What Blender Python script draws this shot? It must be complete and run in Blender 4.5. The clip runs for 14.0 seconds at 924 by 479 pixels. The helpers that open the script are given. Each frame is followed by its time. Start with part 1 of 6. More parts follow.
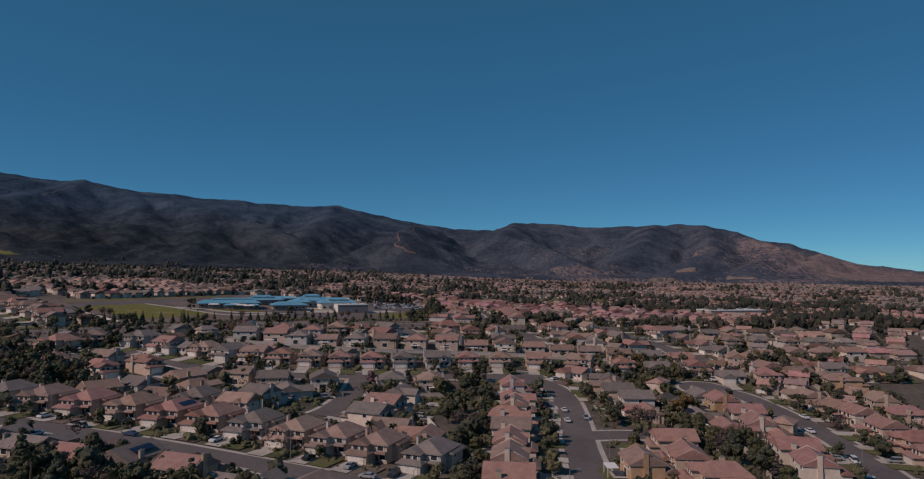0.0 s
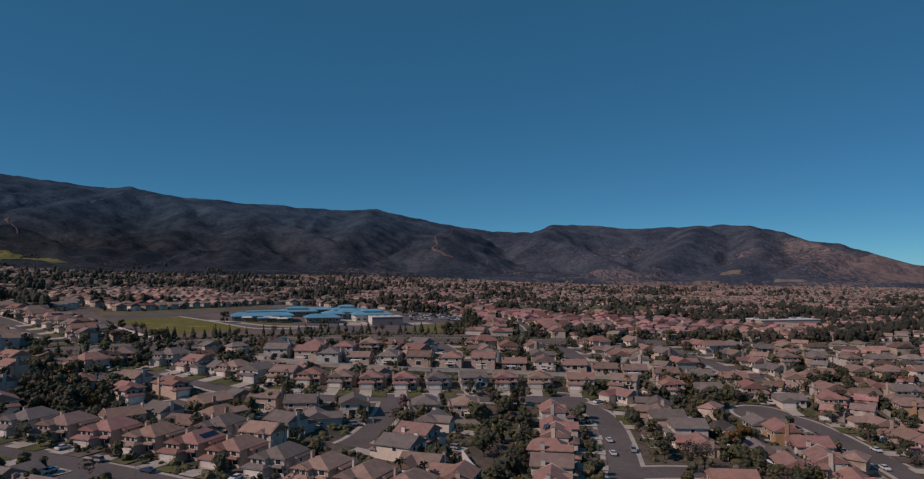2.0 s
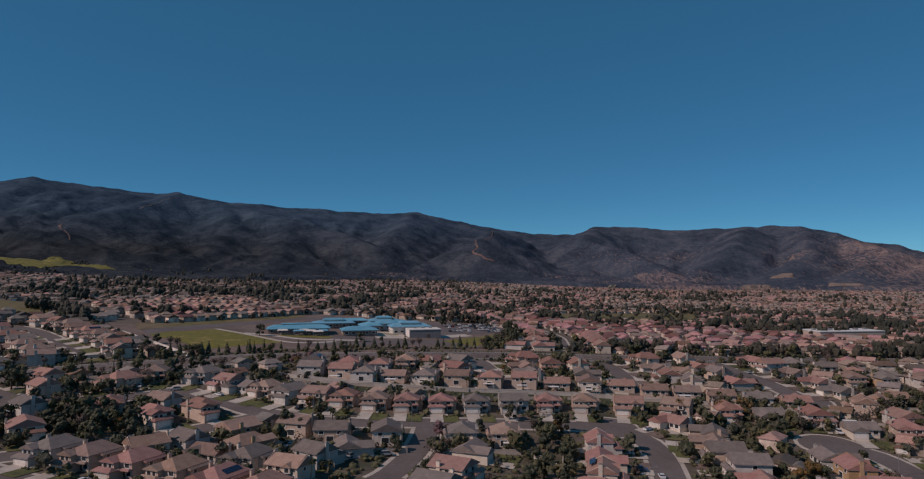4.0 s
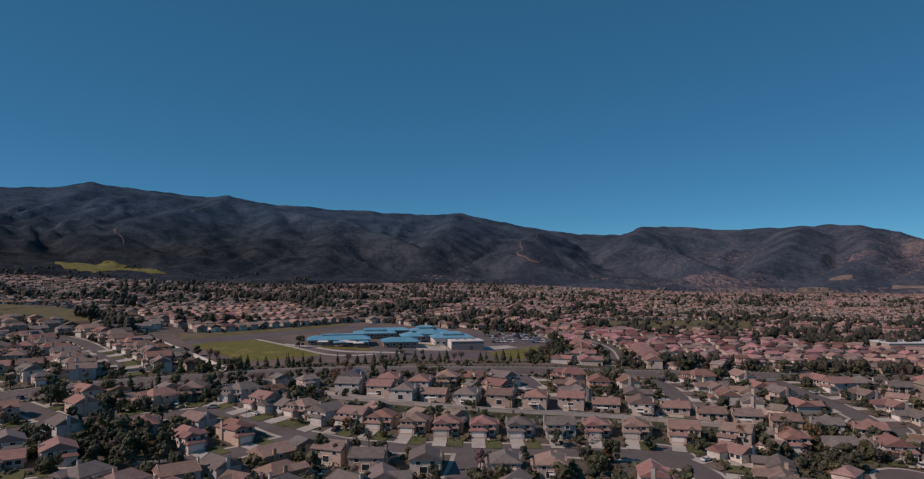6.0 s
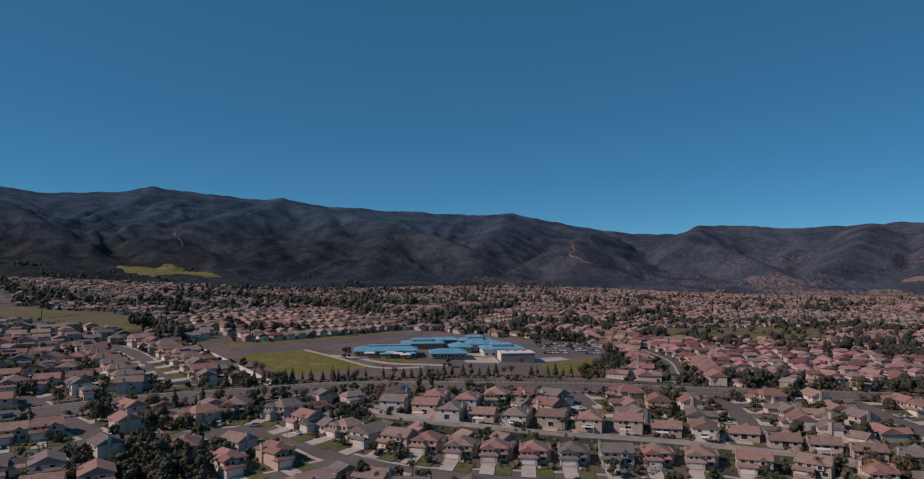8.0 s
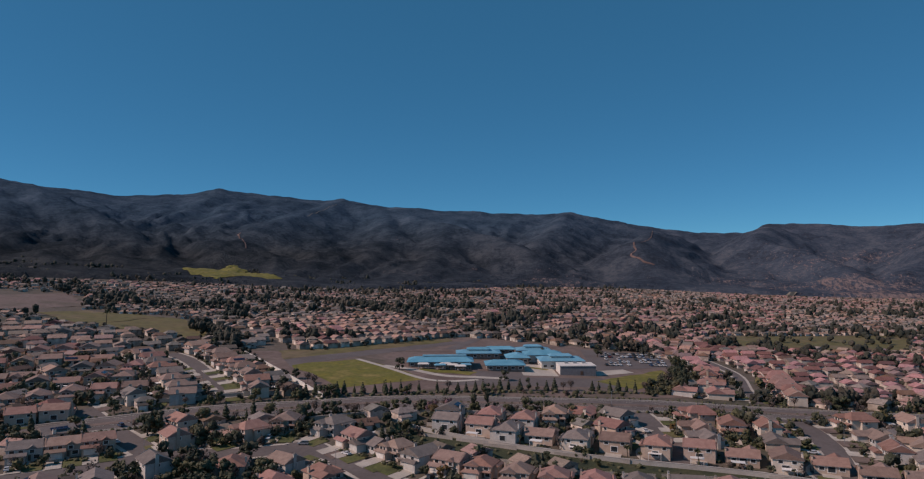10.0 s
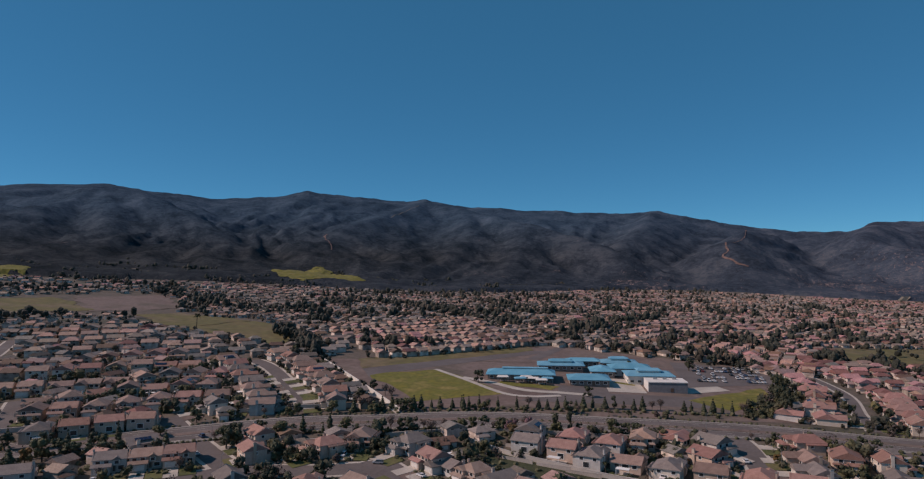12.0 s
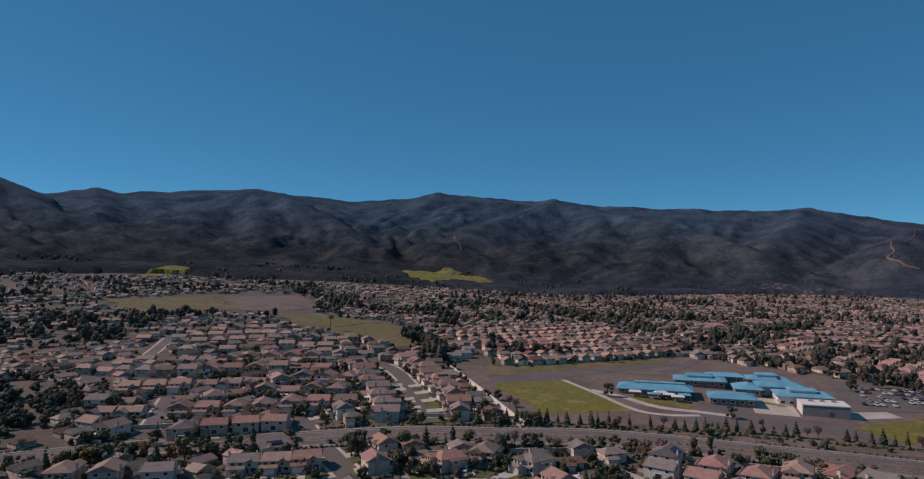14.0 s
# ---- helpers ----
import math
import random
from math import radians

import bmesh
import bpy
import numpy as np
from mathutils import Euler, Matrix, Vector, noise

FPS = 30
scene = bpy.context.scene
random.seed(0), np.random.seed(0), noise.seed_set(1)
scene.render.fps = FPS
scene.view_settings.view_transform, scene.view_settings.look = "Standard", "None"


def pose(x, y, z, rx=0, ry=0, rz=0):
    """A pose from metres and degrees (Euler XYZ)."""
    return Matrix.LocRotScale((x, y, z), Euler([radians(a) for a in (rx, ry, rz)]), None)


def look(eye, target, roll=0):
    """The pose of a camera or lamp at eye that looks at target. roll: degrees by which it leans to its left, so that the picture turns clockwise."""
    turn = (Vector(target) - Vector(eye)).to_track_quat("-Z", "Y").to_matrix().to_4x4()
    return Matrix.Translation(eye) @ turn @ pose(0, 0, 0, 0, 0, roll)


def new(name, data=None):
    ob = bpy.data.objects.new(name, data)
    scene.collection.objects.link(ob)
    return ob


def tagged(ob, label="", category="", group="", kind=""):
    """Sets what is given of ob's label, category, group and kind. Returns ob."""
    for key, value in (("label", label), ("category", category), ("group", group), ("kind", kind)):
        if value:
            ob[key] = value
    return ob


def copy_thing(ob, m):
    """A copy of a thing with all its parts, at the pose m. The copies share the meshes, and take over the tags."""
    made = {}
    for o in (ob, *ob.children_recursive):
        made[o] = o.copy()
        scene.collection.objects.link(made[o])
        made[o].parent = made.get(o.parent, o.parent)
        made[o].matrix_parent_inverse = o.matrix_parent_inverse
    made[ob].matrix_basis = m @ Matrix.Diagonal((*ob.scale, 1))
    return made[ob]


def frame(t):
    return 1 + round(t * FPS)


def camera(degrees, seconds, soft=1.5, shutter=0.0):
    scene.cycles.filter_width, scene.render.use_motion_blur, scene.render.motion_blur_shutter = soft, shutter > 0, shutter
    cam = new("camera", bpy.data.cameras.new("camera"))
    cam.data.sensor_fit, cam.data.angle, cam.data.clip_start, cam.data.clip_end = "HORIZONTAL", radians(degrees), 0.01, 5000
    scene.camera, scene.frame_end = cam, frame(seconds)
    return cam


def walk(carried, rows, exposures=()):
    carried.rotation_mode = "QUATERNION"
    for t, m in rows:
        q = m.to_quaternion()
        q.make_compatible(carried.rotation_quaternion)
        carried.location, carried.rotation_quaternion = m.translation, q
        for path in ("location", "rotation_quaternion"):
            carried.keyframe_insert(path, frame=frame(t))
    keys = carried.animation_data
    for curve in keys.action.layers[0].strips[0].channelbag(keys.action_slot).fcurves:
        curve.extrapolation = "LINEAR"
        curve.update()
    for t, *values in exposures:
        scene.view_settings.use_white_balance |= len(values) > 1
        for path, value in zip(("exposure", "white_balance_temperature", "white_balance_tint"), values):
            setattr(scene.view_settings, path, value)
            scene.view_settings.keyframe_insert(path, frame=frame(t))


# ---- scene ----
cam = camera(69.38, 14.0, soft=1.2)
# seconds, metres east, north and up, then yaw, pitch and roll in degrees
PATH = [
    (0.0, 0.00, 0.00, 44.85, 0.000, 2.907, 0.287),
    (0.5, 0.32, 3.67, 46.60, 0.884, 2.910, 0.247),
    (1.0, 0.66, 7.46, 48.29, 1.682, 2.913, 0.190),
    (1.5, 0.87, 11.40, 49.97, 2.444, 2.966, 0.106),
    (2.0, 0.99, 15.35, 51.60, 3.286, 3.022, 0.012),
    (2.5, 1.08, 19.33, 53.22, 4.123, 3.073, -0.055),
    (3.0, 1.08, 23.32, 54.87, 4.999, 3.124, -0.090),
    (5.5, 0.69, 41.58, 63.54, 9.629, 3.137, -0.120),
    (6.0, 0.39, 45.07, 65.22, 10.633, 3.143, -0.161),
    (6.5, 0.13, 48.69, 66.87, 11.715, 3.146, -0.185),
    (7.0, -0.22, 52.45, 68.52, 12.784, 3.142, -0.217),
    (7.5, -0.60, 56.32, 70.14, 13.910, 3.121, -0.242),
    (8.0, -0.99, 60.21, 71.76, 15.058, 3.105, -0.264),
    (10.5, -4.99, 79.09, 79.69, 21.555, 2.978, -0.141),
    (11.0, -5.92, 82.52, 81.30, 23.204, 2.969, -0.107),
    (11.5, -6.89, 85.88, 82.89, 25.009, 2.942, -0.055),
    (12.0, -7.87, 89.16, 84.40, 27.123, 2.919, 0.007),
    (12.5, -8.84, 92.32, 85.74, 29.463, 2.892, 0.079),
    (13.0, -9.96, 95.38, 86.94, 32.103, 2.884, 0.160),
    (13.5, -11.13, 98.36, 87.97, 35.179, 2.862, 0.255),
    (14.0, -12.40, 101.27, 88.86, 38.216, 2.834, 0.344),
]
walk(cam, [(t, Matrix.Translation((x, y, z)) @ pose(0, 0, 0, 0, 0, yaw) @ pose(0, 0, 0, 90 + pitch) @ pose(0, 0, 0, 0, 0, roll)) for t, x, y, z, yaw, pitch, roll in PATH],
     exposures=[(0.0, 0.0), (7.0, 0.25), (14.0, 0.42)])
# ---- sky and sun ----
SUN_AZ, SUN_EL = 122.0, 40.0          # degrees to the left of the first view, and above the horizon
world = bpy.data.worlds.new("world")
scene.world = world
world.use_nodes = True
wn = world.node_tree
sky = wn.nodes.new("ShaderNodeTexSky")
sky.sky_type, sky.sun_disc = "NISHITA", False
sky.sun_elevation, sky.sun_rotation = radians(SUN_EL), radians(-SUN_AZ)
sky.altitude, sky.air_density, sky.dust_density, sky.ozone_density = 300.0, 0.5, 0.0, 3.6
wn.nodes["Background"].inputs["Strength"].default_value = 0.068
tint = wn.nodes.new("ShaderNodeVectorMath")
tint.operation = "MULTIPLY"
tint.inputs[1].default_value = (0.70, 1.025, 1.01)
deeper = wn.nodes.new("ShaderNodeHueSaturation")
deeper.inputs["Saturation"].default_value = 1.08
wn.links.new(sky.outputs["Color"], tint.inputs[0])
wn.links.new(tint.outputs["Vector"], deeper.inputs["Color"])
even = wn.nodes.new("ShaderNodeMix")          # thin high haze evens out the blue
even.data_type = "RGBA"
even.inputs["Factor"].default_value, even.inputs["B"].default_value = 0.38, (0.46, 2.1, 3.95, 1)
wn.links.new(deeper.outputs["Color"], even.inputs["A"])
wn.links.new(even.outputs["Result"], wn.nodes["Background"].inputs["Color"])
sun = new("sun", bpy.data.lights.new("sun", "SUN"))
sun.data.energy, sun.data.angle, sun.data.color = 2.5, radians(0.5), (1.0, 0.79, 0.725)
sun.matrix_world = look((0, 0, 0), (math.sin(radians(SUN_AZ)), -math.cos(radians(SUN_AZ)), -math.tan(radians(SUN_EL))))


# ---- materials ----
def material(name, colors, scale=1.0, rough=0.8, random_amount=0.0, bump=0.0, metallic=0.0, detail=6.0, fine=None, island=False):
    """Colours mixed by a noise of that size (per metre), with an even shift from piece to piece."""
    m = bpy.data.materials.new(name)
    m.use_nodes = True
    n, l = m.node_tree.nodes, m.node_tree.links
    bsdf = n["Principled BSDF"]
    bsdf.inputs["Roughness"].default_value = rough
    bsdf.inputs["Metallic"].default_value = metallic
    geo = n.new("ShaderNodeNewGeometry")
    tex = n.new("ShaderNodeTexNoise")
    tex.inputs["Scale"].default_value, tex.inputs["Detail"].default_value = scale, detail
    l.new(geo.outputs["Position"], tex.inputs["Vector"])
    ramp = n.new("ShaderNodeValToRGB")
    els = ramp.color_ramp.elements
    while len(els) < len(colors):
        els.new(0.5)
    for i, (e, c) in enumerate(zip(els, colors)):
        e.position, e.color = 0.32 + 0.36 * i / max(1, len(colors) - 1), (*c, 1)
    l.new(tex.outputs["Fac"], ramp.inputs["Fac"])
    out = ramp.outputs["Color"]
    if fine:
        t2 = n.new("ShaderNodeTexNoise")
        t2.inputs["Scale"].default_value, t2.inputs["Detail"].default_value = fine[0], 3.0
        l.new(geo.outputs["Position"], t2.inputs["Vector"])
        mr = n.new("ShaderNodeMapRange")
        mr.inputs["To Min"].default_value, mr.inputs["To Max"].default_value = 1 - fine[1], 1 + fine[1]
        mr.inputs["From Min"].default_value, mr.inputs["From Max"].default_value = 0.3, 0.7
        l.new(t2.outputs["Fac"], mr.inputs["Value"])
        mul = n.new("ShaderNodeVectorMath")
        mul.operation = "SCALE"
        l.new(out, mul.inputs[0])
        l.new(mr.outputs["Result"], mul.inputs["Scale"])
        out = mul.outputs["Vector"]
    if random_amount:
        info = n.new("ShaderNodeNewGeometry" if island else "ShaderNodeObjectInfo")
        src = info.outputs["Random Per Island" if island else "Random"]
        hsv = n.new("ShaderNodeHueSaturation")
        for key, amount, shift in (("Value", random_amount, 0.0), ("Hue", 0.03 * random_amount, 0.37), ("Saturation", 0.5 * random_amount, 0.71)):
            ad = n.new("ShaderNodeMath")
            ad.operation = "ADD"
            ad.inputs[1].default_value = shift
            fr = n.new("ShaderNodeMath")
            fr.operation = "FRACT"
            mp = n.new("ShaderNodeMapRange")
            base = 0.5 if key == "Hue" else 1.0
            mp.inputs["To Min"].default_value, mp.inputs["To Max"].default_value = base - amount, base + amount
            l.new(src, ad.inputs[0])
            l.new(ad.outputs[0], fr.inputs[0])
            l.new(fr.outputs[0], mp.inputs["Value"])
            l.new(mp.outputs["Result"], hsv.inputs[key])
        l.new(out, hsv.inputs["Color"])
        out = hsv.outputs["Color"]
    l.new(out, bsdf.inputs["Base Color"])
    if bump:
        b = n.new("ShaderNodeBump")
        b.inputs["Strength"].default_value, b.inputs["Distance"].default_value = 0.6, bump
        l.new((t2 if fine else tex).outputs["Fac"], b.inputs["Height"])
        l.new(b.outputs["Normal"], bsdf.inputs["Normal"])
    return m


ROOFS = [
    material("roof_tile_pink", [(0.25, 0.137, 0.105), (0.33, 0.188, 0.147)], 0.5, 0.85, 0.18, 0.05, fine=(3.0, 0.16)),
    material("roof_tile_brown", [(0.205, 0.134, 0.107), (0.28, 0.189, 0.151)], 0.5, 0.85, 0.18, 0.05, fine=(3.0, 0.16)),
    material("roof_tile_grey", [(0.158, 0.128, 0.113), (0.215, 0.175, 0.153)], 0.5, 0.85, 0.18, 0.05, fine=(3.0, 0.16)),
    material("roof_tile_tan", [(0.265, 0.17, 0.126), (0.335, 0.228, 0.175)], 0.5, 0.85, 0.18, 0.05, fine=(3.0, 0.16)),
    material("roof_tile_terracotta", [(0.255, 0.131, 0.107), (0.325, 0.179, 0.149)], 0.5, 0.85, 0.18, 0.05, fine=(3.0, 0.16)),
]
WALLS = [
    material("stucco_beige", [(0.44, 0.325, 0.251), (0.53, 0.403, 0.316)], 0.4, 0.9, 0.14, 0.01, fine=(1.2, 0.07)),
    material("stucco_cream", [(0.6, 0.504, 0.409), (0.7, 0.592, 0.493)], 0.4, 0.9, 0.12, 0.01, fine=(1.2, 0.07)),
    material("stucco_grey", [(0.45, 0.407, 0.367), (0.55, 0.504, 0.456)], 0.4, 0.9, 0.14, 0.01, fine=(1.2, 0.07)),
    material("stucco_tan", [(0.4, 0.254, 0.142), (0.47, 0.32, 0.193)], 0.4, 0.9, 0.14, 0.01, fine=(1.2, 0.07)),
]
FAR_ROOFS = [material("far_roof_%s" % n, c, 0.3, 0.85, 0.55, 0.0, fine=(1.5, 0.25), island=True) for n, c in (
    ("pink", [(0.25, 0.155, 0.119), (0.32, 0.207, 0.159)]), ("brown", [(0.2, 0.137, 0.105), (0.27, 0.188, 0.142)]),
    ("grey", [(0.16, 0.132, 0.113), (0.22, 0.183, 0.155)]), ("terracotta", [(0.255, 0.136, 0.123), (0.335, 0.186, 0.169)]))]
FAR_WALL = material("far_stucco", [(0.27, 0.212, 0.168), (0.68, 0.57, 0.48)], 0.3, 0.9, 0.4, 0.0, island=True)
TRIM = material("white_trim", [(0.7, 0.67, 0.63), (0.8, 0.77, 0.73)], 2.0, 0.6, 0.1)
GARAGE = material("garage_door_paint", [(0.58, 0.53, 0.475), (0.7, 0.65, 0.59)], 1.0, 0.6, 0.2)
FRONT_DOOR = material("front_door_wood", [(0.1, 0.06, 0.04), (0.16, 0.1, 0.07)], 3.0, 0.5, 0.2)
GLASS = material("window_glass", [(0.02, 0.025, 0.03), (0.05, 0.055, 0.06)], 0.6, 0.12)
SOLAR = material("solar_cells", [(0.012, 0.018, 0.04), (0.02, 0.03, 0.07)], 1.5, 0.15)
ASPHALT = material("asphalt", [(0.108, 0.087, 0.08), (0.143, 0.117, 0.108)], 0.06, 0.9, fine=(0.7, 0.12), bump=0.01)
CONCRETE = material("concrete", [(0.38, 0.33, 0.28), (0.5, 0.44, 0.375)], 0.15, 0.9, fine=(1.3, 0.12), bump=0.01)
WORN_CONCRETE = material("worn_concrete", [(0.2, 0.175, 0.155), (0.28, 0.245, 0.215)], 0.15, 0.9, fine=(1.3, 0.15))
BLOCK = material("block_wall", [(0.36, 0.31, 0.27), (0.46, 0.4, 0.35)], 0.3, 0.9, 0.1, fine=(2.5, 0.12))
PAINT_LINE = material("road_paint", [(0.45, 0.42, 0.36), (0.6, 0.56, 0.48)], 0.8, 0.8)
LAWN = material("lawn", [(0.055, 0.06, 0.02), (0.1, 0.105, 0.03), (0.13, 0.11, 0.045)], 0.12, 0.95, fine=(1.0, 0.25))
FIELD = material("sports_turf", [(0.175, 0.145, 0.017), (0.122, 0.116, 0.016), (0.225, 0.172, 0.045)], 0.09, 0.95, fine=(0.4, 0.22))
MEADOW = material("meadow_grass", [(0.15, 0.11, 0.046), (0.115, 0.1, 0.03), (0.17, 0.12, 0.07)], 0.02, 0.95, fine=(0.15, 0.25))
DIRT = material("bare_earth", [(0.128, 0.087, 0.072), (0.172, 0.122, 0.102), (0.108, 0.083, 0.06)], 0.03, 0.95, fine=(0.3, 0.2))
BLUE_ROOF = material("blue_metal_roof", [(0.125, 0.32, 0.43), (0.19, 0.42, 0.53)], 0.12, 0.45, 0.1, fine=(1.5, 0.1))
SCHOOL_WALL = material("school_plaster", [(0.62, 0.57, 0.52), (0.72, 0.67, 0.61)], 0.3, 0.85, 0.06)
SCHOOL_BROWN = material("brown_block", [(0.2, 0.15, 0.125), (0.27, 0.21, 0.175)], 0.4, 0.9, fine=(1.5, 0.1))
SCHOOL_GREY = material("grey_block", [(0.17, 0.165, 0.17), (0.22, 0.21, 0.215)], 0.5, 0.9, fine=(1.5, 0.1))
BARK = material("bark", [(0.06, 0.045, 0.035), (0.12, 0.09, 0.07)], 2.0, 0.95)
LEAVES = {
    "dark": material("leaves_dark", [(0.036, 0.042, 0.022), (0.075, 0.075, 0.038)], 0.9, 0.8, 0.25, fine=(3.0, 0.3)),
    "olive": material("leaves_olive", [(0.052, 0.055, 0.025), (0.105, 0.096, 0.044)], 0.9, 0.8, 0.25, fine=(3.0, 0.3)),
    "bare": material("twigs_bare", [(0.075, 0.055, 0.045), (0.13, 0.095, 0.08)], 0.9, 0.9, 0.2, fine=(3.0, 0.3)),
    "autumn": material("leaves_autumn", [(0.16, 0.075, 0.02), (0.11, 0.085, 0.03)], 0.9, 0.8, 0.2, fine=(3.0, 0.3)),
    "palm": material("palm_fronds", [(0.05, 0.055, 0.02), (0.1, 0.095, 0.04)], 0.9, 0.7, 0.2, fine=(3.0, 0.3)),
    "blossom": material("pink_blossom", [(0.14, 0.07, 0.08), (0.2, 0.11, 0.12)], 0.9, 0.9, 0.2),
}
BUSHES = {
    "dark": material("bush_dark", [(0.03, 0.035, 0.02), (0.056, 0.057, 0.03), (0.09, 0.078, 0.042)], 0.25, 0.85, 0.4, fine=(2.5, 0.35), island=True),
    "olive": material("bush_olive", [(0.04, 0.043, 0.02), (0.075, 0.071, 0.033), (0.12, 0.1, 0.04)], 0.25, 0.85, 0.4, fine=(2.5, 0.35), island=True),
    "bare": material("bush_bare", [(0.06, 0.045, 0.038), (0.11, 0.08, 0.068)], 0.25, 0.9, 0.35, fine=(2.5, 0.3), island=True),
}
IVY = material("ivy_bank", [(0.025, 0.032, 0.014), (0.045, 0.05, 0.02), (0.07, 0.06, 0.03)], 0.15, 0.95, fine=(1.2, 0.35), bump=0.2)
FAR_LEAVES = material("far_leaves", [(0.022, 0.026, 0.018), (0.04, 0.04, 0.027), (0.075, 0.06, 0.043)], 0.03, 0.9, 0.35, fine=(0.8, 0.35), island=True)
POOL = material("pool_water", [(0.05, 0.3, 0.4), (0.08, 0.4, 0.5)], 0.5, 0.1)
TYRE = material("tyre_rubber", [(0.015, 0.015, 0.015), (0.03, 0.03, 0.03)], 3.0, 0.9)
CAR_PAINTS = {n: material("car_paint_" + n, [c, tuple(v * 1.15 for v in c)], 1.0, 0.3) for n, c in (
    ("white", (0.62, 0.62, 0.62)), ("silver", (0.3, 0.31, 0.32)), ("black", (0.02, 0.02, 0.022)), ("red", (0.22, 0.03, 0.025)), ("blue", (0.04, 0.07, 0.14)))}
GROUND = material("ground_soil", [(0.075, 0.062, 0.042), (0.12, 0.092, 0.07), (0.045, 0.047, 0.026)], 0.035, 0.95, fine=(0.35, 0.25))
METAL = material("galvanised_metal", [(0.3, 0.3, 0.3), (0.4, 0.4, 0.4)], 2.0, 0.5, metallic=0.6)


def mountain_material():
    """Dark chaparral tinted blue for haze, with bare reddish rock on steep ground and on the ribs."""
    m = bpy.data.materials.new("hazy_chaparral_slope")
    m.use_nodes = True
    n, l = m.node_tree.nodes, m.node_tree.links
    bsdf = n["Principled BSDF"]
    bsdf.inputs["Roughness"].default_value, bsdf.inputs["Specular IOR Level"].default_value = 1.0, 0.04
    geo = n.new("ShaderNodeNewGeometry")

    def noise_tex(scale, detail=8.0, rough=0.6):
        t = n.new("ShaderNodeTexNoise")
        t.inputs["Scale"].default_value, t.inputs["Detail"].default_value, t.inputs["Roughness"].default_value = scale, detail, rough
        l.new(geo.outputs["Position"], t.inputs["Vector"])
        return t.outputs["Fac"]

    def ramp(fac, stops):
        r = n.new("ShaderNodeValToRGB")
        els = r.color_ramp.elements
        while len(els) < len(stops):
            els.new(0.5)
        for e, (p, c) in zip(els, stops):
            e.position, e.color = p, (*c, 1)
        l.new(fac, r.inputs["Fac"])
        return r.outputs["Color"]

    both = n.new("ShaderNodeMath")
    both.operation = "MULTIPLY_ADD"
    both.inputs[1].default_value = 0.55
    half = n.new("ShaderNodeMath")
    half.operation = "MULTIPLY"
    half.inputs[1].default_value = 0.45
    l.new(noise_tex(0.07, 6.0, 0.7), half.inputs[0])
    l.new(noise_tex(0.009), both.inputs[0])
    l.new(half.outputs[0], both.inputs[2])
    # distance haze is painted into these colours: bluer and paler on the upper slopes
    hazy_shrub = ramp(both.outputs[0], [(0.4, (0.026, 0.045, 0.068)), (0.5, (0.045, 0.073, 0.107)), (0.6, (0.076, 0.107, 0.145))])
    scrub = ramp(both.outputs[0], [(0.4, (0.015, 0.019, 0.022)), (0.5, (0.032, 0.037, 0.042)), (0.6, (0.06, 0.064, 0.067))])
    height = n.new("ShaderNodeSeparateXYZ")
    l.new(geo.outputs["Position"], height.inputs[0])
    haze_by_height = n.new("ShaderNodeMapRange")
    haze_by_height.inputs["From Min"].default_value, haze_by_height.inputs["From Max"].default_value = 130.0, 300.0
    l.new(height.outputs["Z"], haze_by_height.inputs["Value"])
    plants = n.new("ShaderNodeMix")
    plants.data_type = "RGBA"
    l.new(haze_by_height.outputs["Result"], plants.inputs["Factor"])
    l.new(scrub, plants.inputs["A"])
    l.new(hazy_shrub, plants.inputs["B"])
    # thin grey scrub of the eastern range, lightened towards blue as painted haze
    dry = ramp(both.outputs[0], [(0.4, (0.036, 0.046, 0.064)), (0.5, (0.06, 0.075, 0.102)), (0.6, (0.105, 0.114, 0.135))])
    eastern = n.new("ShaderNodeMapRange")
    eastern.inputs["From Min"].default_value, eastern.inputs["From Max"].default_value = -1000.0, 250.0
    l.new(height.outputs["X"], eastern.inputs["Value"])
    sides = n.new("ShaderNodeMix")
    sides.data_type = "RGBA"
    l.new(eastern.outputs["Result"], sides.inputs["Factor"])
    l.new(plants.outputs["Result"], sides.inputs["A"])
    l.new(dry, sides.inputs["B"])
    hazy_shrub = sides.outputs["Result"]
    rock = ramp(noise_tex(0.03), [(0.3, (0.18, 0.125, 0.115)), (0.7, (0.34, 0.25, 0.225))])
    # bare rock: more of it on the low ribs of the eastern range
    sep = n.new("ShaderNodeSeparateXYZ")
    l.new(geo.outputs["Position"], sep.inputs[0])
    east = n.new("ShaderNodeMapRange")
    east.inputs["From Min"].default_value, east.inputs["From Max"].default_value = -500.0, 700.0
    east.inputs["To Min"].default_value, east.inputs["To Max"].default_value = -0.01, 0.045
    l.new(sep.outputs["X"], east.inputs["Value"])
    low = n.new("ShaderNodeMapRange")
    low.inputs["From Min"].default_value, low.inputs["From Max"].default_value = 30.0, 170.0
    low.inputs["To Min"].default_value, low.inputs["To Max"].default_value = 0.0, -0.02
    l.new(sep.outputs["Z"], low.inputs["Value"])
    add = n.new("ShaderNodeMath")
    # the bare ribs run down the slope
    drawn = n.new("ShaderNodeVectorMath")
    drawn.operation = "MULTIPLY"
    drawn.inputs[1].default_value = (1.0, 0.3, 0.6)
    l.new(geo.outputs["Position"], drawn.inputs[0])
    ribs = n.new("ShaderNodeTexNoise")
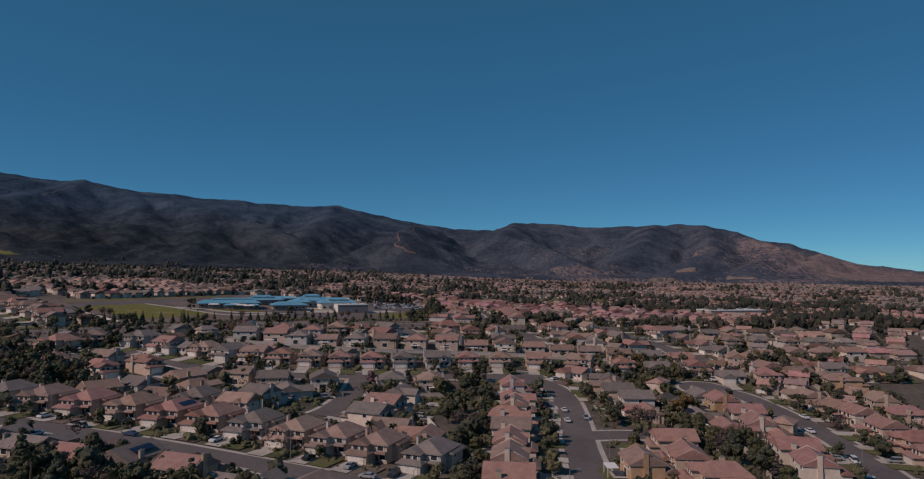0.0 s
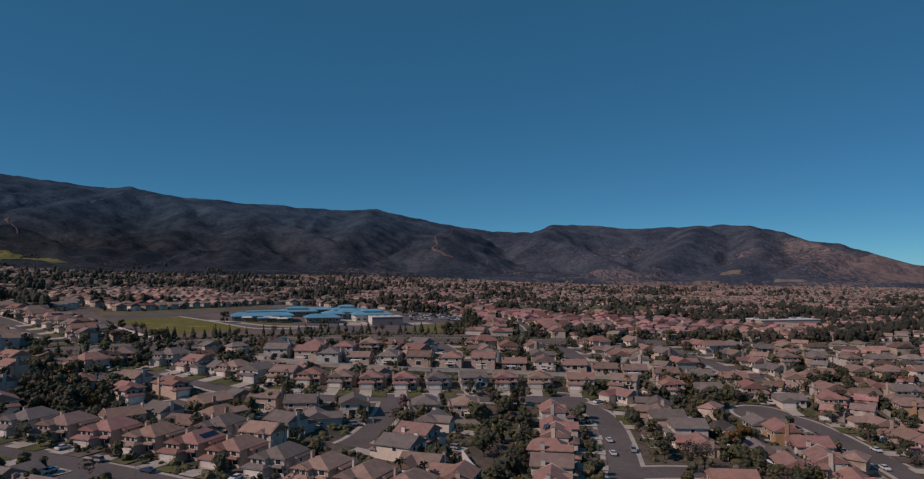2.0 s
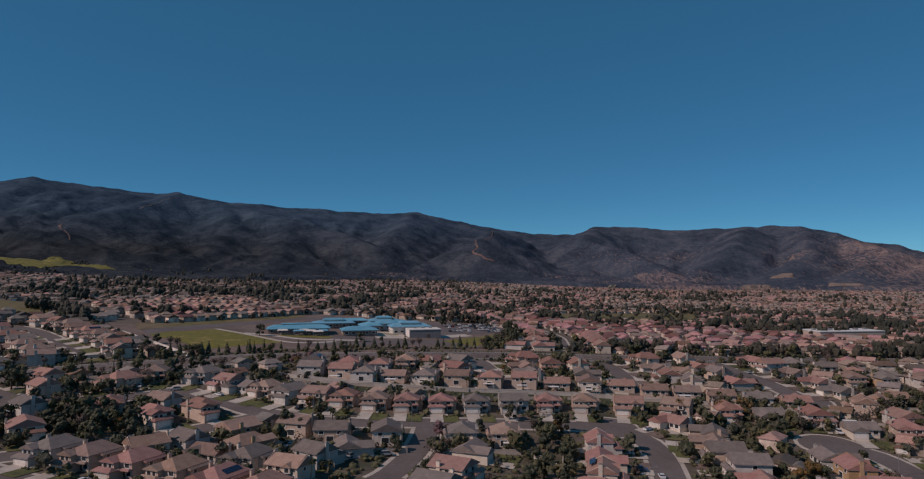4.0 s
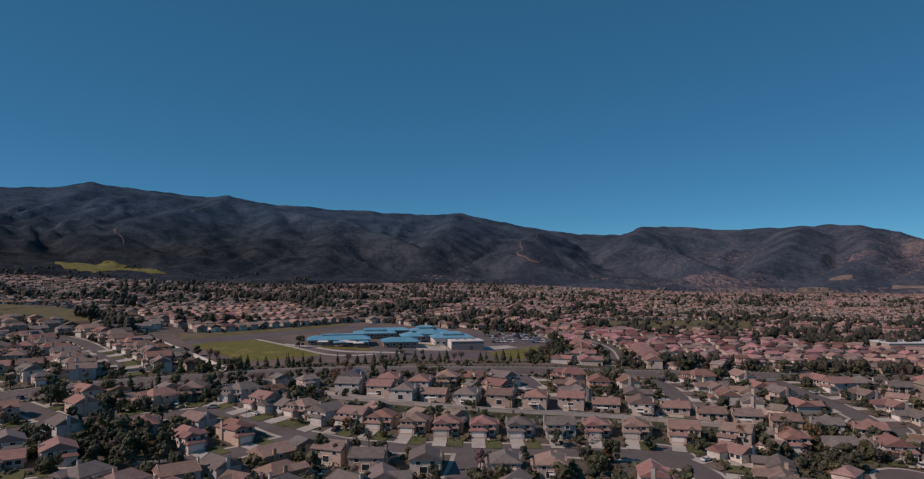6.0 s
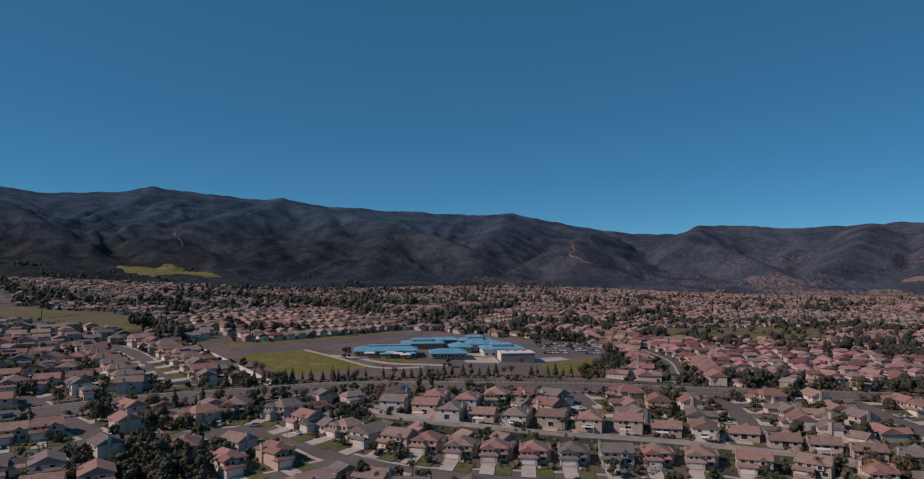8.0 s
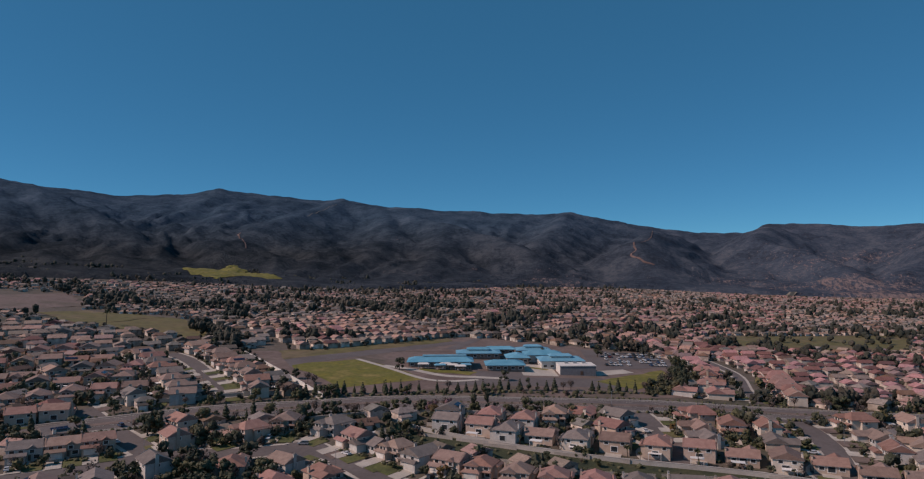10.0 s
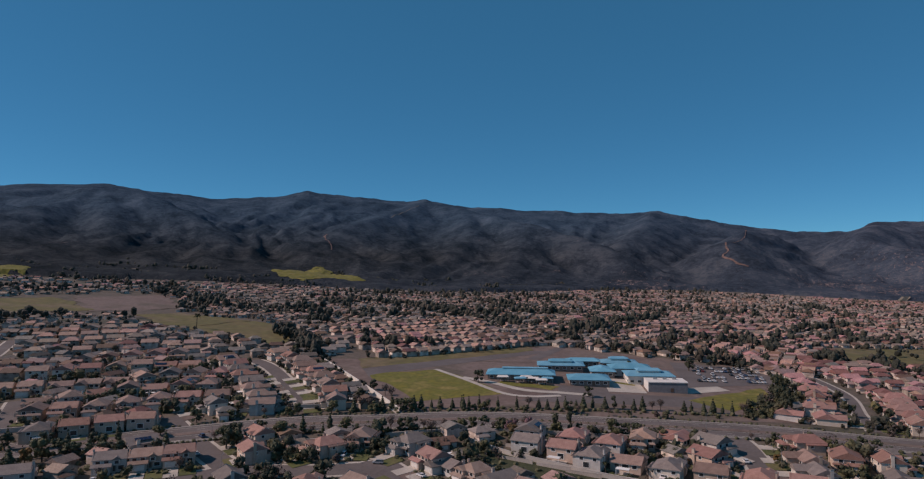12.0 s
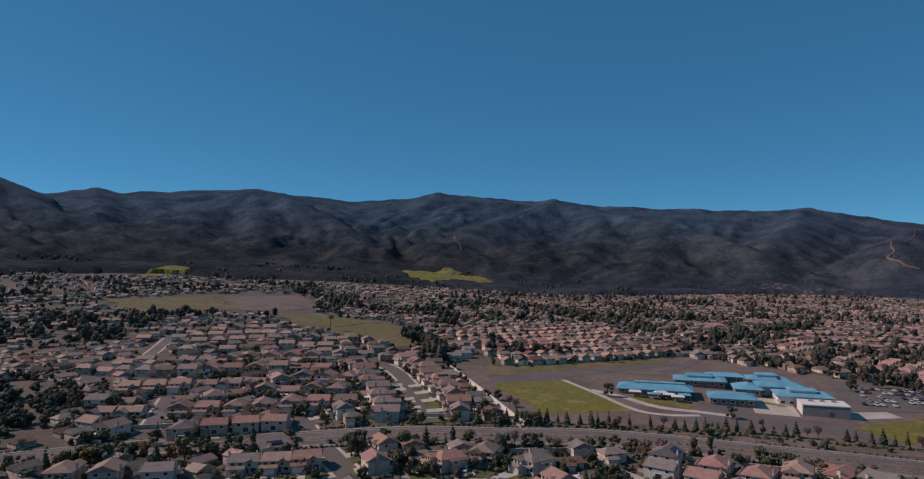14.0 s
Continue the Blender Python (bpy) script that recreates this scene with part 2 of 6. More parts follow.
    ribs.inputs["Scale"].default_value, ribs.inputs["Detail"].default_value, ribs.inputs["Roughness"].default_value = 0.11, 12.0, 0.8
    l.new(drawn.outputs["Vector"], ribs.inputs["Vector"])
    l.new(ribs.outputs["Fac"], add.inputs[0])
    l.new(east.outputs["Result"], add.inputs[1])
    bare = add.outputs[0]
    for spot, reach, gain in (((331, 1747, 52), 162, 0.14), ((418, 1980, 79), 188, 0.12), ((440, 1720, 36), 125, 0.12), ((581, 1736, 49), 100, 0.14),
                              ((690, 1660, 42), 175, 0.16), ((860, 1709, 53), 162, 0.11), ((1170, 2020, 70), 412, 0.13), ((1600, 2350, 60), 938, 0.17),
                              ((1269, 2553, 134), 300, 0.11), ((406, 2354, 96), 188, 0.09), ((515, 2800, 200), 225, 0.11), ((286, 1950, 87), 175, 0.10),
                              ((827, 2440, 150), 138, 0.09), ((-345, 1870, 85), 162, 0.09), ((-413, 1686, 111), 112, 0.10), ((-302, 1663, 70), 150, 0.11),
                              ((-658, 1507, 94), 88, 0.11), ((-598, 1756, 118), 112, 0.09), ((-974, 2026, 250), 138, 0.08), ((-1129, 652, 100), 88, 0.09),
                              ((-1478, 1003, 171), 138, 0.07), ((150, 2150, 120), 260, 0.06), ((250, 2500, 190), 300, 0.05), ((60, 2030, 75), 188, 0.09)):
        dist = n.new("ShaderNodeVectorMath")
        dist.operation = "DISTANCE"
        dist.inputs[1].default_value = spot
        l.new(geo.outputs["Position"], dist.inputs[0])
        near = n.new("ShaderNodeMapRange")
        near.inputs["From Max"].default_value, near.inputs["To Min"].default_value, near.inputs["To Max"].default_value = reach, gain, 0.0
        l.new(dist.outputs["Value"], near.inputs["Value"])
        plus = n.new("ShaderNodeMath")
        l.new(bare, plus.inputs[0])
        l.new(near.outputs["Result"], plus.inputs[1])
        bare = plus.outputs[0]
    add2 = n.new("ShaderNodeMath")
    l.new(bare, add2.inputs[0])
    l.new(low.outputs["Result"], add2.inputs[1])
    mask = ramp(add2.outputs[0], [(0.6, (0, 0, 0)), (0.7, (1, 1, 1))])
    mix = n.new("ShaderNodeMix")
    mix.data_type = "RGBA"
    l.new(mask, mix.inputs["Factor"])
    l.new(hazy_shrub, mix.inputs["A"])
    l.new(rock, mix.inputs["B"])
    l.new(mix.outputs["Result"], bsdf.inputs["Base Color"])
    b = n.new("ShaderNodeBump")
    b.inputs["Strength"].default_value, b.inputs["Distance"].default_value = 1.0, 9.0
    l.new(noise_tex(0.05, 12.0, 0.72), b.inputs["Height"])
    l.new(b.outputs["Normal"], bsdf.inputs["Normal"])
    return m


HAZY_CHAPARRAL = mountain_material()


# ---- tools ----
def smooth(u):
    u = min(1.0, max(0.0, u))
    return u * u * (3 - 2 * u)


def lie(x, y):
    """Height of the ground: an alluvial fan that climbs away from the first eye and to its left."""
    z = -7 + 17 * smooth((y - 190) / 230) + 0.018 * max(0.0, y - 420)
    if x > 0:
        z -= 10 * math.tanh(x / 250)
    else:
        z += 0.05 * min(-x, 550) + 0.09 * max(0.0, -x - 550)
    return z


class Solid:
    """Vertices and faces gathered for one mesh."""

    def __init__(self):
        self.v, self.f, self.m = [], [], []

    def add(self, verts, faces, mat=0, at=None):
        k = len(self.v)
        self.v += [tuple(at @ Vector(p)) for p in verts] if at else [tuple(p) for p in verts]
        self.f += [tuple(i + k for i in f) for f in faces]
        self.m += [mat] * len(faces)
        return self

    def box(self, x0, x1, y0, y1, z0, z1, mat=0, at=None):
        v = [(x, y, z) for z in (z0, z1) for y in (y0, y1) for x in (x0, x1)]
        return self.add(v, [(0, 2, 3, 1), (4, 5, 7, 6), (0, 1, 5, 4), (2, 6, 7, 3), (0, 4, 6, 2), (1, 3, 7, 5)], mat, at)

    def gable(self, x0, x1, y0, y1, z, rise, along="x", hip=0.0, thick=0.22, mat=0, at=None):
        """A roof over a rectangle, ridge along x or y; hip: metres by which the ridge stops short at each end."""
        if along == "x":
            ym = (y0 + y1) / 2
            r0, r1 = (x0 + hip, ym, z + rise), (x1 - hip, ym, z + rise)
        else:
            xm = (x0 + x1) / 2
            r0, r1 = (xm, y0 + hip, z + rise), (xm, y1 - hip, z + rise)
        c = [(x0, y0, z), (x1, y0, z), (x1, y1, z), (x0, y1, z)]
        low = [(x, y, zz - thick) for x, y, zz in c]
        v = c + [r0, r1] + low
        if along == "x":
            top = [(0, 1, 5, 4), (1, 2, 5), (2, 3, 4, 5), (3, 0, 4)]
        else:
            top = [(0, 1, 4), (1, 2, 5, 4), (2, 3, 5), (3, 0, 4, 5)]
        return self.add(v, top + [(9, 8, 7, 6), (0, 6, 7, 1), (1, 7, 8, 2), (2, 8, 9, 3), (3, 9, 6, 0)], mat, at)

    def mesh(self, name, mats):
        me = bpy.data.meshes.new(name)
        me.from_pydata(self.v, [], self.f)
        for m in mats:
            me.materials.append(m)
        me.polygons.foreach_set("material_index", self.m)
        me.validate()
        me.update()
        return me

    def object(self, name, mats, parent=None, label=""):
        ob = new(name, self.mesh(name, mats))
        if parent:
            ob.parent = parent
        return tagged(ob, label)


def path_points(line, step):
    """Points and directions along a line of corners rounded by a spline, evenly spaced."""
    p = [Vector((*q, 0)) for q in line]
    p = [2 * p[0] - p[1]] + p + [2 * p[-1] - p[-2]]
    dense = []
    for i in range(1, len(p) - 2):
        for k in range(24):
            t = k / 24
            a, b, c, d = p[i - 1:i + 3]
            dense.append(0.5 * (2 * b + (c - a) * t + (2 * a - 5 * b + 4 * c - d) * t * t + (3 * b - a - 3 * c + d) * t ** 3))
    dense.append(p[-2])
    out, left = [], 0.0
    for a, b in zip(dense, dense[1:]):
        length = (b - a).length
        while left <= length and length > 0:
            out.append((a.lerp(b, left / length), (b - a).normalized()))
            left += step
        left -= length
    return out


def strip(sol, line, half, lift, step=4.0, offset=0.0, mat=0, depth=0.0):
    """A ribbon draped on the ground, of that half width, at that offset to the left of the line."""
    pts = path_points(line, step)
    rows = []
    for p, d in pts:
        nrm = Vector((-d.y, d.x, 0))
        row = []
        for s in (offset + half, offset - half):
            q = p + nrm * s
            row.append((q.x, q.y, lie(q.x, q.y) + lift))
        rows.append(row)
    v, f = [], []
    for (a, b) in rows:
        v += [a, b]
        if depth:
            v += [(a[0], a[1], a[2] - depth), (b[0], b[1], b[2] - depth)]
    w = 4 if depth else 2
    for i in range(len(rows) - 1):
        k = i * w
        f.append((k, k + 1, k + w + 1, k + w))
        if depth:
            f += [(k + 2, k, k + w, k + w + 2), (k + 1, k + 3, k + w + 3, k + w + 1)]
    sol.add(v, f, mat)
    return sol


def patch(name, corners, lift, mat, step=6.0, kind="structure", label="", ragged=3.0):
    """A four-cornered sheet draped on the ground."""
    a, b, c, d = [Vector(q) for q in corners]
    nu = max(2, int(max((b - a).length, (c - d).length) / step))
    nv = max(2, int(max((d - a).length, (c - b).length) / step))
    v = []
    for j in range(nv + 1):
        for i in range(nu + 1):
            u, w = i / nu, j / nv
            q = a.lerp(b, u).lerp(d.lerp(c, u), w)
            if kind == "stuff":
                q += ragged * Vector((noise.noise((q.x * .06, q.y * .06, 1)), noise.noise((q.x * .06, q.y * .06, 9))))
            v.append((q.x, q.y, lie(q.x, q.y) + lift))
    f = [(j * (nu + 1) + i, j * (nu + 1) + i + 1, (j + 1) * (nu + 1) + i + 1, (j + 1) * (nu + 1) + i) for j in range(nv) for i in range(nu)]
    return tagged(Solid().add(v, f).object(name, [mat]), label, name.replace("_", " "), "", kind)


def inside(x, y, poly):
    ok = False
    for (x0, y0), (x1, y1) in zip(poly, poly[1:] + poly[:1]):
        if (y0 > y) != (y1 > y) and x < (x1 - x0) * (y - y0) / (y1 - y0) + x0:
            ok = not ok
    return ok


# ---- ground and mountains ----
# the plan below is drawn in units of UNIT metres; the last lines of the file bring it to full size
UNIT = 1.15
def ground():
    sol = Solid()
    radii = [0.0] + [8.0 * k for k in range(1, 80)] + [640 + 40 * k for k in range(0, 30)] + [1850 + 250 * k for k in range(0, 13)]
    n = 180
    v, f = [], []
    for r in radii:
        for k in range(n):
            a = 2 * math.pi * k / n
            x, y = -r * math.sin(a), 120 + r * math.cos(a)
            v.append((x, y, lie(x, y)))
    for i in range(len(radii) - 1):
        for k in range(n):
            q = (i * n + k, i * n + (k + 1) % n, (i + 1) * n + (k + 1) % n, (i + 1) * n + k)
            f.append(q if i else (q[0], q[2], q[3]))
    ob = sol.add(v, [tuple(reversed(q)) for q in f]).object("ground", [GROUND])
    return tagged(ob, "brown earth and dry grass of a gently sloping valley", "ground", "", "structure")


ground()
# the crest of the range: degrees to the left of the first view, height in metres
CREST = [(-75, 20), (-45, 30), (-35.8, 50), (-33.3, 74), (-31.5, 85), (-29.5, 120), (-27, 166), (-24.9, 180), (-23.2, 216), (-20.9, 245), (-18.6, 253),
         (-15.2, 250), (-11.2, 245), (-8.1, 262), (-4.4, 268), (-2.9, 233), (1.3, 243), (3.9, 260), (7, 293), (9.6, 322), (11.2, 336), (13.9, 329),
         (18.3, 341), (24.3, 357), (28.2, 370), (30.7, 397), (32.7, 385), (37.7, 408), (40.5, 425), (43.3, 395), (47.6, 380), (52.7, 403), (56, 421),
         (61.8, 395), (65.5, 379), (67.3, 394), (70.7, 360), (73.4, 410), (80, 430), (95, 380), (120, 200)]


# spurs that come down from the crest towards the town, each from its top to its foot
SPURS_WEST = [
    [(-1290, 2294, 351), (-1276, 2104, 310), (-1225, 1830, 248), (-1157, 1560, 194), (-1073, 1408, 153), (-856, 1193, 93)],
    [(-1290, 2294, 351), (-997, 2161, 279), (-748, 1988, 223), (-561, 1872, 173), (-425, 1732, 123), (-340, 1574, 80)],
    [(-1088, 2211, 304), (-861, 1799, 183), (-723, 1433, 98)],
    [(-748, 1988, 223), (-666, 1698, 143), (-574, 1408, 80)],
    [(-1851, 2264, 416), (-1641, 1884, 285), (-1453, 1532, 184)],
]
SPURS_FAR_WEST = [
    [(-1937, 1403, 350), (-1689, 1382, 294), (-1417, 1312, 219), (-1207, 1225, 152), (-1020, 1108, 95)],
    [(-1937, 1403, 350), (-1808, 1214, 277), (-1648, 980, 207), (-1561, 768, 171), (-1478, 629, 144), (-1335, 513, 104)],
    [(-1937, 1403, 350), (-1532, 1165, 217), (-1301, 972, 131), (-1104, 800, 83)],
    [(-1648, 980, 207), (-1340, 827, 126), (-1126, 677, 82)],
    [(-2160, 742, 332), (-1853, 581, 229), (-1534, 444, 139)],
    [(-2160, 742, 332), (-1890, 752, 246), (-1712, 740, 197)],
]
SPURS_EAST = [
    [(-170, 2476, 220), (-183, 1954, 154), (-127, 1743, 102), (-66, 1486, 62)],
    [(-551, 2857, 324), (-507, 2340, 213), (-461, 1863, 128), (-356, 1532, 66)],
    [(209, 2734, 240), (145, 2393, 182), (264, 2121, 123), (318, 1894, 78), (307, 1631, 46)],
    [(771, 2688, 235), (570, 2117, 133), (418, 1843, 72)],
    [(968, 2623, 224), (771, 2052, 112), (530, 1631, 44)],
    [(1059, 2568, 203), (982, 2035, 114), (661, 1608, 48)],
    [(1246, 2290, 120), (965, 1850, 72), (743, 1572, 37)],
]
LOW_HILLS = [
    [(438, 1556, 33), (468, 1562, 38), (498, 1556, 32)],
    [(-440, 1555, 71), (-289, 1573, 75), (-200, 1517, 59)],
    [(-84, 1485, 61), (45, 1443, 58), (164, 1521, 53)],
    [(263, 1739, 67), (353, 1679, 65), (397, 1580, 45)],
    [(456, 1563, 31), (551, 1578, 39), (694, 1615, 33)],
]


def spurs(xs, ys):
    """For many places at once: height of the highest spur there, and the point of its back that is nearest."""
    best, bx, by = np.full(len(xs), -1e3), np.zeros(len(xs)), np.zeros(len(xs))
    for lines, fall in ((SPURS_WEST, 0.46), (SPURS_FAR_WEST, 0.46), (SPURS_EAST, 0.5), (LOW_HILLS, 0.6)):
        for line in lines:
            for (x0, y0, z0), (x1, y1, z1) in zip(line, line[1:]):
                dx, dy = x1 - x0, y1 - y0
                t = np.clip(((xs - x0) * dx + (ys - y0) * dy) / (dx * dx + dy * dy), 0, 1)
                px, py = x0 + t * dx, y0 + t * dy
                d = np.hypot(xs - px, ys - py)
                z = z0 + t * (z1 - z0) - fall * (np.sqrt(d * d + 400) - 20)
                hit = z > best
                best, bx, by = np.where(hit, z, best), np.where(hit, px, bx), np.where(hit, py, by)
    return best, bx, by


def mountain_height(x, y, spur=None):
    """Height of the range over a place: the slope up to the crest, the spurs before it and their gullies."""
    r, a = math.hypot(x, y - 100), math.degrees(math.atan2(-x, y - 100))
    crest = float(np.interp(a, CREST_AT, CREST_UP)) + 5 * noise.noise((a * 0.9, 0.4, 6.6)) + 2.5 * noise.noise((a * 2.7, 1.4, 6.6))
    foot = 1430 + 70 * noise.noise((a * 0.07, 3.1, 0)) - 440 * smooth((a - 4) / 26) + 130 * smooth((-5 - a) / 25)
    top = 2900.0
    u = (r - foot) / (top - foot)
    base = lie(x, y)
    if u < 0:
        return base - 2 - 25 * min(1.0, -u * 5)
    back, px, py = [float(k[0]) for k in spurs(np.array([x]), np.array([y]))] if spur is None else spur
    p = Vector((x * 0.0016, y * 0.0016, 0.3))
    bend = 2.5 * noise.noise(p * 1.3)
    fine = noise.fractal(p * 8.0, 0.9, 2.1, 5)
    rib = 1 - abs(noise.noise((a * 0.42 + bend, r * 0.0012, 2.2)) * 2.0)
    shape = 0.85 * u ** 2.4 + 0.15 * u if u < 1 else 1 - 0.45 * (u - 1)
    v = max(0.0, min(1.0, u))
    mid = 4 * v * (1 - v)
    slope = base + (crest - base) * (shape + mid * (0.085 * (rib - 0.7) + 0.04 * fine))
    # ribs and gullies run down the flanks
    off = math.hypot(x - px, y - py)
    side = 1 - abs(noise.noise((a * 0.5 + bend, r * 0.0016, 4.0)) * 2.0) + 0.5 * (1 - abs(noise.noise((a * 1.25 + 2 * bend, r * 0.003, 9.0)) * 2.0))
    front = back + min(1.0, off / 140) * 15 * (side - 0.95) + 5 * fine * min(1.0, off / 40)
    front = base + (front - base) * smooth(u / 0.22)
    k = max(0.0, 24 - abs(slope - front)) / 24
    z = max(slope, front, base + 4 * smooth(u / 0.03) + 5 * fine * smooth(u / 0.03)) + k * k * 6 + 4 * fine * min(1, u * 4)
    if u < 0.97:
        lim = 50 + (crest - 50) * (r / top) * 0.985
        z = min(z, lim - 8 * (1 - u) + 5 * fine) if crest > 90 else min(z, lim)
    return z


CREST_AT, CREST_UP = [c[0] for c in CREST], [c[1] for c in CREST]


def mountains():
    angles = np.arange(-75.0, 120.01, 0.28)
    radii = np.concatenate([np.arange(880, 3000, 19.0), np.arange(3000, 3900, 120.0)])
    rr, aa = np.meshgrid(radii, np.radians(angles), indexing="ij")
    xs, ys = (-rr * np.sin(aa)).ravel(), (100 + rr * np.cos(aa)).ravel()
    v = [(x, y, mountain_height(x, y, (h, p, q))) for x, y, h, p, q in zip(xs.tolist(), ys.tolist(), *[k.tolist() for k in spurs(xs, ys)])]
    n, f = len(angles), []
    for j in range(len(radii) - 1):
        for i in range(n - 1):
            f.append((j * n + i + 1, j * n + i, (j + 1) * n + i, (j + 1) * n + i + 1))
    ob = Solid().add(v, f).object("mountain_range", [HAZY_CHAPARRAL])
    ob.data.polygons.foreach_set("use_smooth", [True] * len(f))
    return tagged(ob, "dark chaparral-covered mountain range with bare reddish rock ribs", "mountains", "", "structure")


mountains()


def fire_road(line, half, mat):
    """A bare track graded into the mountainside."""
    pts = path_points(line, 12.0)
    v, f = [], []
    for i, (p, d) in enumerate(pts):
        w = half * (0.55 + 0.9 * abs(noise.noise((i * 0.21, half, line[0][0]))))
        n = Vector((-d.y, d.x, 0))
        for s in (-w, 0, w):
            q = p + n * s
            v.append((q.x, q.y, mountain_height(q.x, q.y) + 1.6))
    for i in range(len(pts) - 1):
        f += [(3 * i + k, 3 * i + k + 1, 3 * i + k + 4, 3 * i + k + 3) for k in (0, 1)]
    tagged(Solid().add(v, f).object("fire_road", [mat]), "reddish bare earth fire road on the mountainside", "dirt road", "fire roads", "structure")


TRACK = material("red_earth_track", [(0.115, 0.068, 0.056), (0.17, 0.108, 0.09)], 0.02, 0.95, fine=(0.08, 0.25))
PALE_TRACK = material("pale_earth_track", [(0.15, 0.13, 0.1), (0.21, 0.18, 0.14)], 0.02, 0.95, fine=(0.08, 0.25))
fire_road([(-181, 2560), (-160, 2203), (-162, 1995), (-174, 1950)], 1.6, TRACK)
fire_road([(-190, 1962), (-183, 1904), (-175, 1864), (-186, 1837), (-158, 1793), (-144, 1768), (-113, 1744)], 3.4, TRACK)
fire_road([(-1254, 2168), (-1243, 2091), (-1205, 1901)], 1.3, PALE_TRACK)
fire_road([(-1140, 1499), (-1127, 1471), (-1029, 1372), (-970, 1303)], 2.2, TRACK)
fire_road([(-84, 1485), (-20, 1462), (45, 1443), (110, 1480), (164, 1521)], 4.0, PALE_TRACK)


def slope_patch(name, corners, mat, label, category, kind, ragged=8.0, n=24, lift=1.2):
    """A patch of another cover that lies on the foot of the range."""
    corners = [Vector(c) for c in corners]
    v = []
    for j in range(n + 1):
        for i in range(n + 1):
            q = corners[0].lerp(corners[1], i / n).lerp(corners[3].lerp(corners[2], i / n), j / n)
            edge = min(i, j, n - i, n - j) == 0
            q += Vector((ragged * noise.noise((i * .6, j * .6, 1)), ragged * noise.noise((i * .6, j * .6, 5))))
            v.append((q.x, q.y, max(mountain_height(q.x, q.y), lie(q.x, q.y)) + (0.4 if edge else lift)))
    f = [(j * (n + 1) + i, (j + 1) * (n + 1) + i, (j + 1) * (n + 1) + i + 1, j * (n + 1) + i + 1) for j in range(n) for i in range(n)]
    tagged(Solid().add(v, f).object(name, [mat]), label, category, "", kind)


slope_patch("foothill_meadow", ((-803, 929), (-868, 1135), (-650, 985), (-668, 850)), FIELD, "bright yellow-green grass meadow at the mountain foot", "meadow", "stuff")
slope_patch("foothill_meadow", ((-895, 518), (-952, 590), (-916, 602), (-856, 558)), FIELD, "yellow-green grass strip at the mountain foot", "meadow", "stuff", 5.0, 14)
CUT_EARTH = material("graded_earth", [(0.15, 0.11, 0.09), (0.24, 0.18, 0.145)], 0.06, 0.95, fine=(0.3, 0.25))
for corners in (((424, 1536), (450, 1574), (490, 1572), (514, 1538)), ((618, 1560), (636, 1604), (704, 1614), (690, 1552)), ((550, 1726), (562, 1744), (615, 1752), (604, 1716))):
    slope_patch("graded_pad", corners, CUT_EARTH, "pale graded earth pad cut into the foothills", "bare earth", "structure", 4.0, 14, 3.0)

# ---- streets ----
ARTERIAL = [(-312, 130), (-297, 172), (-284, 204), (-266, 230), (-229, 268), (-199, 295), (-168, 314), (-138, 333), (-107, 346), (-77, 356),
            (-50, 366), (-14, 377), (36, 386), (101, 402), (207, 426), (420, 470)]
STREETS = {
    "a": [(-150, 190), (-102, 174), (-67, 162), (-28, 147), (14, 131)],
    "b": [(-187, 251), (-162, 262), (-140, 275), (-118, 269), (-101, 261), (-74, 256), (-48, 261), (-25, 266), (2, 270), (24, 272)],
    "b_south": [(-39, 262), (-38, 240), (-41, 215), (-45, 203)],
    "c": [(25, 100), (29, 140), (32, 178), (36, 215), (37.5, 245), (34, 262), (24, 272)],
    "c_east": [(36, 198), (48, 201), (58, 202)],
    "d": [(98, 130), (108, 175), (114, 207), (112, 240), (107, 260), (97, 267)],
    "e": [(-38, 369), (-29, 355), (-20, 330), (-17, 318)],
    "f": [(22, 384), (33, 364), (38, 342), (38, 320)],
    "g": [(85, 396), (95, 364), (102, 346), (108, 322)],
    "k": [(-97, 258), (-107, 244), (-118, 231), (-130, 218), (-145, 203), (-158, 192)],
    "h": [(-253, 279), (-229, 268), (-187, 251)],
    "h_west": [(-186, 250), (-193, 238), (-203, 224), (-215, 212)],
    "lane": [(-294, 372), (-273, 363), (-243, 343), (-218, 326), (-205, 312)],
    "j": [(-291, 229), (-304, 240), (-337, 265)],
    "j_north": [(-425, 293), (-445, 312), (-478, 341)],
    "pink": [(-28, 600), (-20, 560), (9, 484), (14, 430), (18, 396)],
}
HALF = {"lane": 3.8, "j": 4.0, "j_north": 3.6, "pink": 2.4, "b_south": 4.0}


def bulb(sol, x, y, r, lift, depth=0.0, mat=0):
    v = [(x, y, lie(x, y) + lift)]
    for k in range(20):
        a = 2 * math.pi * k / 20
        px, py = x + r * math.cos(a), y + r * math.sin(a)
        v.append((px, py, lie(px, py) + lift))
    f = [(0, k + 1, (k + 1) % 20 + 1) for k in range(20)]
    if depth:
        v += [(a, b, c - depth) for a, b, c in v[1:]]
        f += [(k + 1, k + 21, (k + 1) % 20 + 21, (k + 1) % 20 + 1) for k in range(20)]
    sol.add(v, f, mat)


BULBS = [(-17, 316), (38, 318), (108, 320), (97, 267), (24, 272), (-140, 272)]


